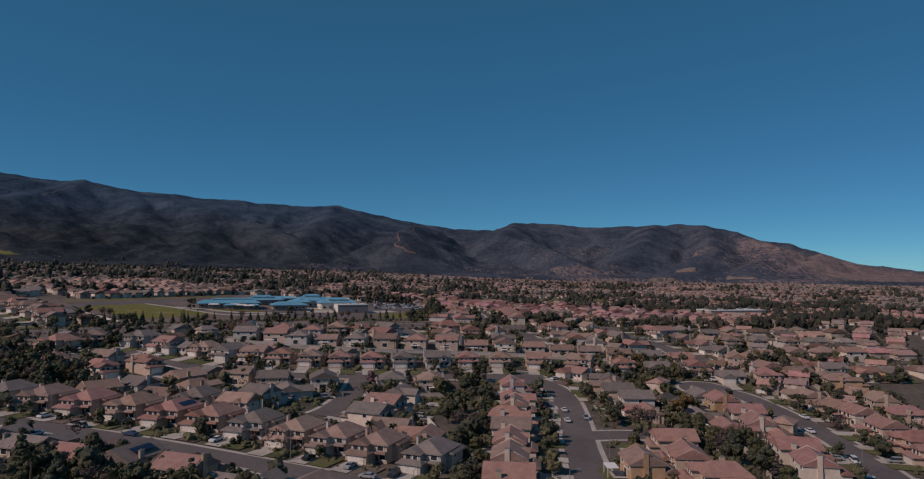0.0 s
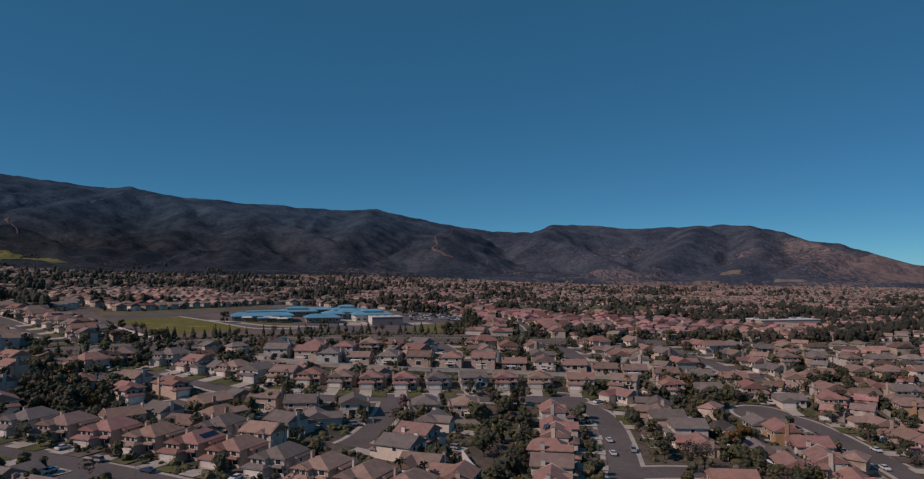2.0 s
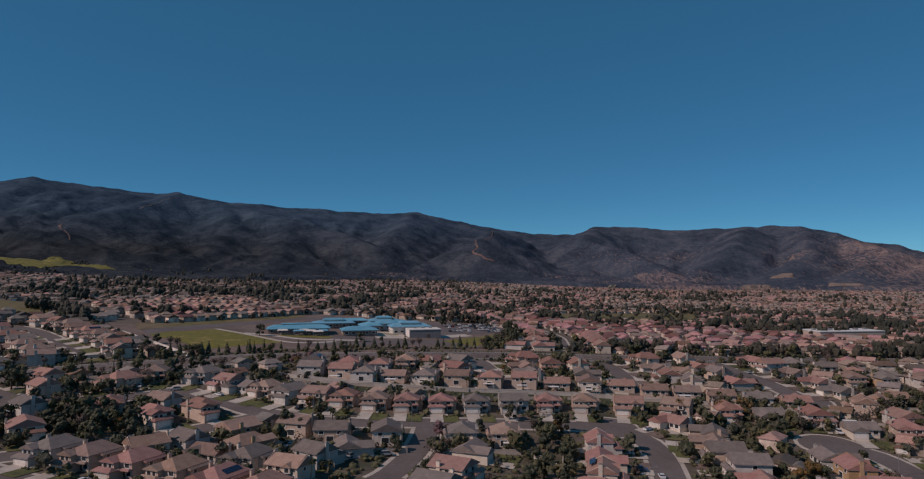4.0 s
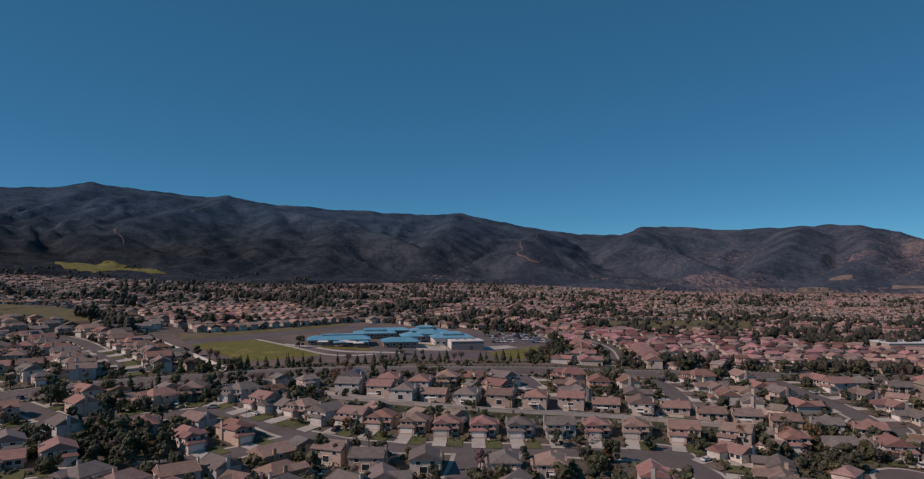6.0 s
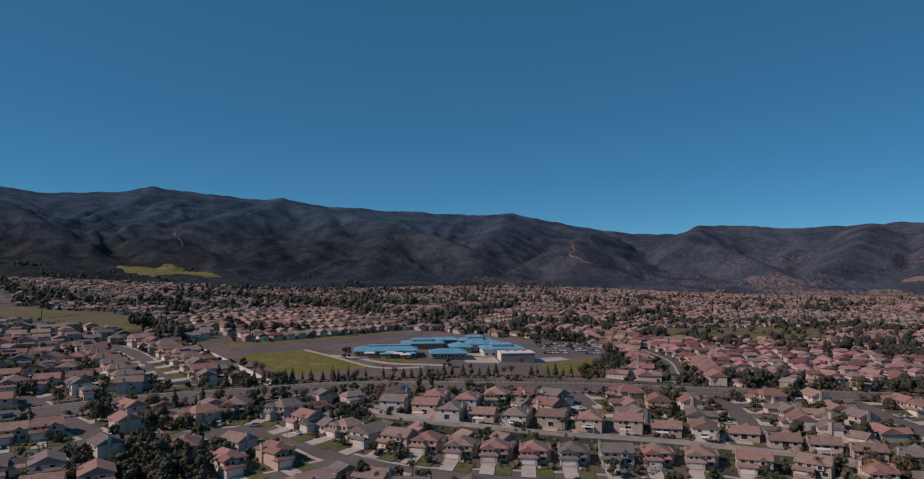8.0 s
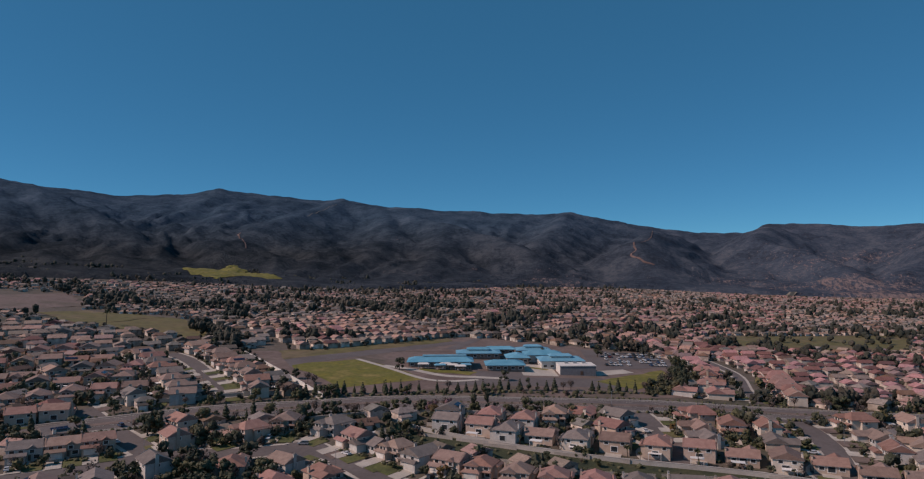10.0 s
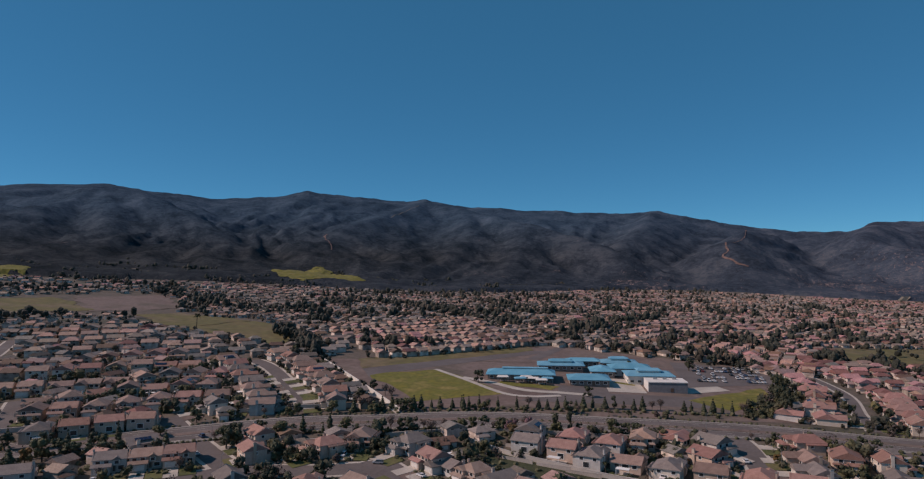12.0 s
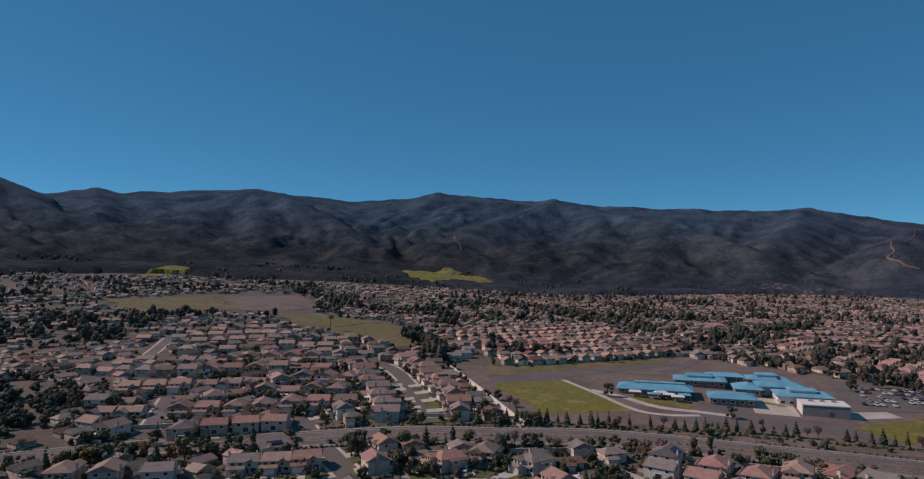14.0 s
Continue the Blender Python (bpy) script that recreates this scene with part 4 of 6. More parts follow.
for name, side, spacing, first, mix, ranch in (
        ("c", 1, 15.2, 12, MIX, 0.2), ("c", -1, 14.0, 10, MIX, 0.3), ("d", 1, 14.5, 4, RIGHT, 0.5), ("d", -1, 15.0, 4, RIGHT, 0.5), 
        ("b", -1, 15.0, 30, GREYS, 0.2), ("b_south", 1, 14, 12, GREYS, 0.3), ("b_south", -1, 14, 12, MIX, 0.3), ("k", 1, 15, 22, MIX, 0.3), ("k", -1, 15, 50, MIX, 0.3),
        ("a", -1, 14.5, 34, MIX, 0.8), ("e", 1, 14, 10, MIX, 0.4), ("e", -1, 14, 10, MIX, 0.4), ("f", 1, 14, 14, MIX, 0.5), ("f", -1, 14, 14, MIX, 0.5),
        ("g", 1, 14, 14, RIGHT, 0.6), ("g", -1, 14, 14, RIGHT, 0.6), ("c_east", -1, 14, 22, MIX, 0.3), ("c_east", 1, 14, 22, MIX, 0.3), ("lane", 1, 11.5, 4, TRACT_MIX, 0.3),
        ("lane", -1, 13.0, 4, TRACT_MIX, 0.1), ("h", 1, 14, 4, MIX, 0.3), ("h", -1, 14, 4, MIX, 0.3),
        ("pink", 1, 11, 10, PINK, 0.2), ("pink", -1, 11, 10, PINK, 0.2)):
    along(name, side, spacing, first, mix, setback=9.0 if (name, side) == ("lane", 1) else 13.5, ranch=ranch)


def rows_between(origin, angle, length, depth, mix, pitch=(15.0, 27.0), ranch=0.2, gap=12.0, keep=None):
    """Rows of houses back to back on a slanted grid, streets between every second pair."""
    d = Vector((math.cos(radians(angle)), math.sin(radians(angle))))
    n = Vector((-d.y, d.x))
    v, j = 0.0, 0
    while v < depth:
        u = rng.uniform(0, 6)
        while u < length:
            wave = 10 * math.sin(u * 0.012 + origin[0])
            q = Vector(origin) + d * u + n * (v + wave) + Vector((rng.uniform(-1, 1), rng.uniform(-1, 1)))
            if keep is None or keep(q.x, q.y):
                add_house(q.x, q.y, angle + (180 if j % 2 else 0) + rng.uniform(-3, 3), choose(mix, ranch), gap, 8.0)
            u += pitch[0] + rng.uniform(-1, 2.0)
        v += pitch[1] if j % 2 else pitch[1] + 8
        j += 1


# blocks between the streets near the walk
rows_between((-118, 206), -14, 110, 60, MIX, (15.5, 25), keep=lambda x, y: y < 250 and x < -14)
rows_between((-105, 285), 4, 330, 90, MIX, (15.0, 24), 0.5, keep=lambda x, y: y < 372 + 0.2 * x)
rows_between((52, 140), 88, 200, 60, MIX, (15, 27))
rows_between((130, 150), 80, 240, 260, RIGHT, (15, 26), 0.6)
rows_between((-230, 160), 50, 95, 60, MIX, (15, 26), keep=lambda x, y: x > -270)

# the tract to the left, beyond the arterial road
for i, line in enumerate([[(-315, 217), (-290, 225), (-270, 247), (-253, 266), (-230, 282), (-208, 301)], [(-331, 227), (-300, 254), (-281, 270), (-266, 289), (-248, 303), (-231, 321)],
                          [(-350, 232), (-315, 264), (-304, 286), (-289, 301), (-259, 322)], [(-362, 252), (-341, 273), (-329, 288), (-310, 304), (-299, 320), (-264, 338)],
                          [(-425, 258), (-381, 282), (-342, 313), (-326, 329), (-296, 351)], [(-425, 276), (-403, 299), (-376, 318), (-353, 337), (-327, 360)], [(-420, 317), (-404, 333), (-382, 360), (-356, 385)],
                          [(-445, 324), (-420, 350), (-398, 376), (-375, 398)], [(-485, 322), (-462, 340), (-439, 361), (-423, 380), (-399, 395)], [(-500, 345), (-470, 368), (-442, 395), (-425, 412)]]):
    pts = path_points(line, 0.5)
    k = rng.randrange(4, 14)
    while k < len(pts):
        p, d = pts[k]
        turn = math.degrees(math.atan2(d.y, d.x)) + (180 if i % 2 == 0 else 0)
        k += 25 if add_house(p.x, p.y, turn + rng.uniform(-3, 3), choose(TRACT_MIX, 0.35), 11.0, 4.5) else 5
# the red-roofed tract behind the school
RED_FROM = len(HOUSES)
rows_between((-5, 410), 15, 280, 150, PINK, (10.5, 16.5), 0.1, 9.0, keep=lambda x, y: y < 600 and x < 196)


def row_line(line, pitch, mix, turned=0, shift=0.0):
    """Houses side by side along a curved street front."""
    pts = path_points(line, 0.5)
    for p, d in pts[::int(pitch / 0.5)]:
        q = p + Vector((-d.y, d.x, 0)) * shift
        if all((q.x - h[0]) ** 2 + (q.y - h[1]) ** 2 > 50 for h in HOUSES[RED_FROM:]):
            HOUSES.append((q.x, q.y, math.degrees(math.atan2(d.y, d.x)) + turned + rng.uniform(-4, 4), choose(mix, 0.15)))


BANK = [(-240, 424), (-228, 440), (-217, 465), (-205, 490), (-193, 518), (-188, 533)]
for k in range(9):
    move = Vector((-12.9, 9.2)) * k + Vector((0, 6.0 if k % 2 else 0.0))
    line = [(x + move.x, y + move.y + 1.6 * k * i * 0.6) for i, (x, y) in enumerate(BANK)]
    row_line(line, 9.0, PALE_PINK, 180 if k % 2 == 0 else 0)
for line in ([(-116, 606), (-100, 679), (-73, 707), (-20, 740)], [(-84, 592), (-70, 663), (-31, 704), (20, 735)], [(-61, 545), (-55, 618), (-37, 687), (-11, 720), (40, 752)],
             [(-33, 519), (-32, 599), (-10, 682), (18, 726)], [(-13, 527), (-9, 600)], [(-140, 640), (-122, 700), (-90, 738), (-30, 775)], [(-165, 690), (-140, 740), (-100, 775), (-30, 812)]):
    row_line(line, 8.6, PALE_PINK, 0, 6.2)
    row_line(line, 8.6, PALE_PINK, 180, -6.2)
RED = set(HOUSES[RED_FROM:])
NEAR = sorted(HOUSES[:RED_FROM], key=lambda h: math.hypot(h[0] + 40 + 0.25 * (h[1] - 150), (h[1] - 150) * 0.9))[:270]
near_set = set(NEAR)
for x, y, turn, (st, ro, wa, so) in NEAR:
    place_house(x, y, turn, STYLES[st], ro, wa, so)
REST = [h for h in HOUSES if h not in near_set]


# ---- the far town ----
def far_house(sol, x, y, turn, style, roof, wide=1.0, size=0.79, glazed=True):
    m = pose(x, y, lie(x, y) + 0.2, 0, 0, turn) @ Matrix.Scale(size, 4)
    rm = [0, 1, 2, 0, 3][roof]
    w2, dp = 5.6 * wide, 5.2
    h = 2.6 if style == 3 else 4.3
    sol.box(-w2, w2, -dp + 1.5, dp, -1.5, h, 4, m)
    if style == 2:
        sol.gable(-w2 - .5, w2 + .5, -dp + 1, dp + .5, h, 2.3, "y", 0.0, 0.25, rm, m)
        sol.add([(-w2, -dp + 1.48, h), (w2, -dp + 1.48, h), (0, -dp + 1.48, h + 2.1)], [(0, 1, 2)], 4, m)
    else:
        sol.gable(-w2 - .5, w2 + .5, -dp + 1, dp + .5, h, 2.3, "x", 3.6 if style == 0 else 0.0, 0.25, rm, m)
    sol.box(-w2, 0.3, -dp - 2.4, -dp + 1.5, -1.5, 2.6, 4, m)
    sol.gable(-w2 - .4, .8, -dp - 2.9, -dp + 1.6, 2.6, 1.1, "x" if style != 1 else "y", 0.8 if style == 0 else 0.0, 0.2, rm, m)
    if not glazed:
        return
    # windows and the garage door
    for a, b, lo, hi, yy, mm in ((-w2 + .6, -.6, .1, 2.2, -dp - 2.43, 6), (1.2, 3.2, .8, 2.2, -dp + 1.46, 5)):
        sol.add([(a, yy, lo), (b, yy, lo), (b, yy, hi), (a, yy, hi)], [(0, 1, 2, 3)], mm, m)
    if style != 3:
        for yy, flip in ((-dp + 1.46, False), (dp + .04, True)):
            for a in (-3.6, 1.6):
                q = [(a, yy, 3.4), (a + 1.6, yy, 3.4), (a + 1.6, yy, 4.6), (a, yy, 4.6)]
                sol.add(q, [(3, 2, 1, 0) if flip else (0, 1, 2, 3)], 5, m)


def far_town():
    sol = Solid()
    for x, y, turn, (st, ro, wa, so) in REST:
        red = (x, y, turn, (st, ro, wa, so)) in RED
        far_house(sol, x, y, turn, (2, 2, 1, 0)[st] if red else st, ro, (0.8 if ro != 4 else 0.92) if red else 1.0, 0.7 if red else 0.85)
    # outer tracts, each with its own street direction and roof colours
    cells = []
    for k in range(60):
        a, r = radians(rng.uniform(-42, 84)), 330 + 1150 * math.sqrt(rng.random())
        cells.append((-r * math.sin(a), 90 + r * math.cos(a), rng.uniform(-35, 35) + math.degrees(a), rng.choice((MIX, MIX, MIX, RIGHT, GREYS, GREYS))))
    taken = {}
    for x, y, *_ in HOUSES:
        taken.setdefault((int(x // 14), int(y // 14)), []).append((x, y))
    for ci, (cx, cy, ang, mix) in enumerate(cells):
        d = Vector((math.cos(radians(ang)), math.sin(radians(ang))))
        n = Vector((-d.y, d.x))
        for j in range(-34, 35):
            v = 25.0 * (j // 2) + (10.0 if j % 2 else 0)
            for i in range(-40, 41):
                q = Vector((cx, cy)) + d * (i * 8.4 + rng.uniform(-.6, .6)) + n * (v + 9 * math.sin(i * 0.08 + ci) + 0.009 * i * i)
                x, y = q
                r = math.hypot(x, y - 90)
                az = math.degrees(math.atan2(-x, y - 90))
                edge = 1400 - 380 * smooth((az - 4) / 26) + 120 * smooth((-5 - az) / 25)
                if r > edge - 40 or r < 150 or not -42 < az < 86 or rng.random() < 0.06 + 0.5 * smooth((az - 44) / 8) * smooth((r - 470) / 90):
                    continue
                if min(range(len(cells)), key=lambda c: (cells[c][0] - x) ** 2 + (cells[c][1] - y) ** 2) != ci:
                    continue
                if any(inside(x, y, p) for p in RESERVED):
                    continue
                if r < 560 and any((x - a) ** 2 + (y - b) ** 2 < (h + 7) ** 2 for a, b, h in ROAD_SAMPLES):
                    continue
                gx, gy = int(x // 14), int(y // 14)
                if any((x - a) ** 2 + (y - b) ** 2 < (54 if r > 480 else 100) for u in (-1, 0, 1) for w in (-1, 0, 1) for a, b in taken.get((gx + u, gy + w), [])):
                    continue
                taken.setdefault((gx, gy), []).append((x, y))
                st = rng.choices(range(4), (3, 3, 3, 5))[0]
                far_house(sol, x, y, ang + (180 if j % 2 else 0) + rng.uniform(-3, 3), st, rng.choices(range(5), mix)[0], rng.uniform(0.85, 1.1), 0.56 + 0.16 * smooth((560 - r) / 120), r < 700)
    ob = sol.object("distant_houses", FAR_ROOFS + [FAR_WALL, GLASS, GARAGE])
    tagged(ob, "hundreds of tile-roofed stucco houses spread to the foothills", "houses", "", "stuff")
    return taken


TAKEN = far_town()

# ---- yards, walls and drives ----
GARAGE_X = {0: -2.4, 1: -2.8, 2: 2.1, 3: -3.1}


def quad_on(sol, m, x0, x1, y0, y1, lift, mat=0):
    x0, x1, y0, y1 = x0 / UNIT, x1 / UNIT, y0 / UNIT, y1 / UNIT
    c = [m @ Vector(p) for p in ((x0, y0, 0), (x1, y0, 0), (x1, (y0 + y1) / 2, 0), (x1, y1, 0), (x0, y1, 0), (x0, (y0 + y1) / 2, 0))]
    sol.add([(p.x, p.y, lie(p.x, p.y) + lift) for p in c], [(0, 1, 2, 5), (5, 2, 3, 4)], mat)


def yards():
    drives, lawns, beds = Solid(), Solid(), Solid()
    wall_mesh = Solid().box(-7.2, 7.2, -0.1, 0.1, -1.3, 1.75).box(-7.25, 7.25, -0.16, 0.16, 1.75, 1.83).mesh("garden_wall", [BLOCK])
    driveways = {(round(d[0], 2), round(d[1], 2)): d[3] for d in DRIVES}
    for x, y, turn, (st, ro, wa, so) in HOUSES[:420]:
        if math.hypot(x + 40, y - 100) > 330:
            continue
        m = pose(x, y, 0, 0, 0, turn)
        gx = GARAGE_X[st]
        reach = -16.0 if (round(x, 2), round(y, 2)) in driveways else -12.5
        quad_on(drives, m, gx - 2.7, gx + 2.7, reach, -5.5, 0.3)
        lx0, lx1 = (gx + 3.0, 6.6) if gx < 0 else (-6.6, gx - 3.0)
        quad_on(lawns if rng.random() < 0.75 else beds, m, lx0, lx1, reach + 0.4, -6.4, 0.28)
        quad_on(drives, m, front_x(st) - 0.6, front_x(st) + 0.6, -7.5, -3, 0.31)
        if rng.random() < 0.55:
            quad_on(drives, m, -3, 3.5, 5.5, 9.5, 0.3)
        if rng.random() < 0.5:
            quad_on(lawns, m, -5.5, 5.5, 8.5, 12.0, 0.27)
        if (x, y, turn, (st, ro, wa, so)) in near_set:
            p = m @ Vector((0, 12.4, 0))
            if not any((p.x - a) ** 2 + (p.y - b) ** 2 < (h + 3) ** 2 for a, b, h in ROAD_SAMPLES):
                ob = new("garden_wall", wall_mesh)
                ob.matrix_basis = pose(p.x, p.y, lie(p.x, p.y), 0, 0, turn)
                tagged(ob, "pale concrete block wall between two back yards", "wall", "garden walls")
    tagged(drives.object("driveway", [CONCRETE]), "pale concrete driveways, paths and patios by the houses", "driveway", "", "structure")
    tagged(lawns.object("lawn", [LAWN]), "small green and yellowing lawns in the yards", "grass", "", "stuff")
    tagged(beds.object("planting_beds", [DIRT]), "bare brown planting beds in front yards", "soil", "", "stuff")


def front_x(st):
    return {0: 1.6, 1: 1.6, 2: -1.7, 3: 0.2}[st]


yards()


def long_wall(line, height, mat, label, half=0.12):
    sol = Solid()
    strip(sol, line, half, height, 3.0, depth=height + 0.8)
    strip(sol, line, half + 0.07, height + 0.08, 3.0, depth=0.08)
    return tagged(sol.object("boundary_wall", [mat]), label, "wall", "boundary walls")


PALE_WALL = material("pale_wall", [(0.42, 0.37, 0.325), (0.52, 0.465, 0.41)], 0.2, 0.9, fine=(2.0, 0.1))
STRIP_TOP = [(-124, 311), (-104, 305.5), (-84, 303.5), (-69, 302), (-37, 302.5), (-5, 306), (14, 307), (46, 306), (79, 303), (112, 300)]
STRIP_LOW = [(-119, 300), (-94, 291.5), (-58, 290.5), (-15, 293.5), (14, 297), (45, 296), (80, 296), (112, 292)]
long_wall(STRIP_TOP, 1.9, PALE_WALL, "long pale block wall above a planted strip")
WHITE_WALL = material("white_stucco_wall", [(0.6, 0.56, 0.51), (0.7, 0.66, 0.6)], 0.3, 0.85, fine=(2.0, 0.06))
long_wall([(-10, 203), (-7, 192), (-3, 181), (2, 170)], 2.2, WHITE_WALL, "white stucco wall along a back yard")
long_wall([(-6, 241), (0, 234), (6, 226)], 1.8, PALE_WALL, "pale block wall along a back yard")
long_wall([(-256, 389), (-205, 355), (-165, 328)], 2.0, WHITE_WALL, "long white wall beside the school field")
off = [(-318, 205), (-289, 241), (-252, 274)]
long_wall(off, 1.8, BLOCK, "brown block wall along the arterial road")
long_wall([(-238, 290), (-205, 316), (-172, 334)], 1.8, BLOCK, "brown block wall along the arterial road")
long_wall([(-180, 281), (-158, 299), (-130, 319), (-100, 331), (-70, 341), (-46, 350)], 1.8, BLOCK, "brown block wall along the arterial road")
long_wall([(-10, 362), (20, 367)], 1.8, BLOCK, "brown block wall along the arterial road")
long_wall([(44, 372), (90, 384)], 1.8, BLOCK, "brown block wall along the arterial road")
strip_path = strip(Solid(), [(-253, 387), (-203, 353), (-163, 326)], 1.7, 0.25).object("path", [CONCRETE])
tagged(strip_path, "pale concrete path beside the white school wall", "path", "", "structure")

ivy = Solid()
top, low = path_points(STRIP_TOP, 6.0), path_points(STRIP_LOW, 6.0)
rows = [[a.lerp(low[min(len(low) - 1, int(i * len(low) / len(top)))][0], k / 4) for k in range(5)] for i, (a, d) in enumerate(top)]
ivy.add([(q.x, q.y, lie(q.x, q.y) + 0.35) for r in rows for q in r], [(5 * i + k, 5 * i + k + 1, 5 * i + k + 6, 5 * i + k + 5) for i in range(len(rows) - 1) for k in range(4)])
tagged(ivy.object("ivy_bank", [IVY]), "dark green ivy and grass on a bank below a wall", "plants", "", "stuff")

# ---- the school ----
SCHOOL = pose(-79, 424, 0, 0, 0, 21)


def campus(u, v):
    p = SCHOOL @ Vector((u, v, 0))
    return p.x, p.y


def campus_patch(name, corners, lift, mat, label, kind="structure"):
    return patch(name, [campus(u, v) for u, v in corners], lift, mat, 6.0, kind, label)


patch("school_ground", [(-262, 398), (-166, 326), (-8, 398), (-40, 540)], 0.06, DIRT, 8.0, "structure", "brown bare earth of the school grounds")
patch("school_ground", [(-250, 412), (-150, 470), (-42, 536), (-168, 545)], 0.055, DIRT, 8.0, "structure", "brown bare earth behind the school")
patch("sports_field", [(-215, 377), (-191, 407), (-134, 379), (-168, 345)], 0.14, FIELD, 5.0, "stuff", "worn green and yellow turf of the school field")
patch("field", [(-58, 413), (-30, 468), (-14, 434), (-36, 402)], 0.14, FIELD, 5.0, "stuff", "yellow-green grass field beside the parking lot")
patch("grass_bank", [(-227, 386), (-246, 408), (-188, 530), (-173, 512)], 0.13, MEADOW, 5.0, "stuff", "grassy bank below a row of houses")
patch("asphalt_court", [(-213, 372), (-161, 516), (-172, 512), (-227, 386)], 0.135, ASPHALT, 5.0, "structure", "grey asphalt sports court beside the field")
campus_patch("asphalt_apron", [(-64, -34), (24, -32), (24, -9), (-46, -15)], 0.12, ASPHALT, "wide mauve-grey asphalt yard in front of the school")
campus_patch("parking_lot", [(22, 14), (82, 40), (84, 80), (30, 98)], 0.15, ASPHALT, "dark asphalt parking lot of the school")
campus_patch("paved_court", [(-20, -8), (-1, -7), (-1, 28), (-20, 28)], 0.16, CONCRETE, "pale concrete courtyard between school buildings")
campus_patch("asphalt_court", [(-45, -15), (-20, -13), (-20, 1), (-45, 1)], 0.15, ASPHALT, "asphalt play court in front of the school")
campus_patch("paved_apron", [(20, -2), (44, 12), (40, 22), (20, 12)], 0.17, CONCRETE, "pale concrete apron beside the school hall")
campus_patch("service_road", [(-62, 78), (-40, 140), (-34, 138), (-54, 76)], 0.15, ASPHALT, "asphalt service road behind the school")
campus_patch("lawn_oval", [(-78, -4), (-48, -12), (-44, -2), (-74, 3)], 0.17, FIELD, "green lawn in front of a school wing", "stuff")
campus_patch("lawn_oval", [(-15, 16), (-5, 10), (-4, 14), (-13, 20)], 0.19, FIELD, "small green lawn in the school courtyard", "stuff")
path_ob = strip(Solid(), [campus(-112, 26), campus(-92, 2), campus(-72, -22), campus(-58, -26), campus(-44, -22)], 1.5, 0.2).object("path", [CONCRETE])
tagged(path_ob, "pale concrete path round the school field", "path", "", "structure")
bpath = strip(Solid(), [campus(-95, 8), campus(-80, 0), campus(-62, -14), campus(-44, -16), campus(-30, -18)], 2.2, 0.18).object("path", [CONCRETE])
tagged(bpath, "wide concrete path in front of the school", "path", "", "structure")


def school_building(u0, u1, v0, v1, eave, rise, along_axis, hip, wall, label, flat=False, clerestory=False, monitor=False):
    x, y = campus((u0 + u1) / 2, (v0 + v1) / 2)
    root = new("school_building")
    root.matrix_basis = pose(x, y, lie(x, y) + 0.2, 0, 0, 21)
    a, b = (u1 - u0) / 2, (v1 - v0) / 2
    Solid().box(-a, a, -b, b, -2.0, eave).object("wall", [wall], root)
    if flat:
        s = Solid().box(-a - .3, a + .3, -b - .3, b + .3, eave, eave + 0.5)
        s.object("roof", [SCHOOL_WALL], root, "flat white parapet roof")
        for k in range(3):
            bx = Solid().box(-1.1, 1.1, -0.8, 0.8, 0, 1.1)
            put_part("roof_unit", bx.mesh("roof_unit", [METAL]), root, pose(-a * .5 + k * a * .5, b * .3, eave + 0.5), "grey metal air unit")
    else:
        Solid().gable(-a - 1.2, a + 1.2, -b - 1.2, b + 1.2, eave, rise, along_axis, hip, 0.32).object("roof", [BLUE_ROOF], root, "bright blue standing-seam metal roof")
        if monitor:
            Solid().box(-a * .5, a * .5, -b * .45, b * .45, eave + rise * .3, eave + rise + .55).object("monitor_wall", [SCHOOL_WALL], root, "white wall strip of the raised roof")
            Solid().gable(-a * .5 - .9, a * .5 + .9, -b * .45 - .9, b * .45 + .9, eave + rise + .55, 1.1, along_axis, hip * .5, 0.22).object("monitor_roof", [BLUE_ROOF], root, "raised blue metal roof")
        if clerestory:
            Solid().box(-a * .55, a * .8, -0.5, 1.2, eave + rise - 1.0, eave + rise + .5).object("clerestory", [SCHOOL_WALL], root, "white clerestory strip")
            Solid().gable(-a * .58, a * .84, -1.2, 1.9, eave + rise + .5, .5, "x", 0.3, 0.2).object("clerestory_roof", [BLUE_ROOF], root)
    n = max(2, int((u1 - u0) / 4.5))
    for k in range(0 if flat else n):
        px = -a + (k + .5) * 2 * a / n
        put_part("window", window_mesh(2.2, 1.4), root, pose(px, -b - 0.02, 1.1))
    m = max(2, int((v1 - v0) / 5.5))
    for k in range(m):
        py = -b + (k + .5) * 2 * b / m
        put_part("window", window_mesh(2.2, 1.4), root, pose(-a - 0.02, py, 1.1, 0, 0, -90))
    put_part("door", Solid().box(-.9, .9, -.06, .06, 0, 2.2).mesh("door", [FRONT_DOOR]), root, pose(a * .1 + 1.2, -b - .03, 0))
    return tagged(root, label, "school building", "school buildings")


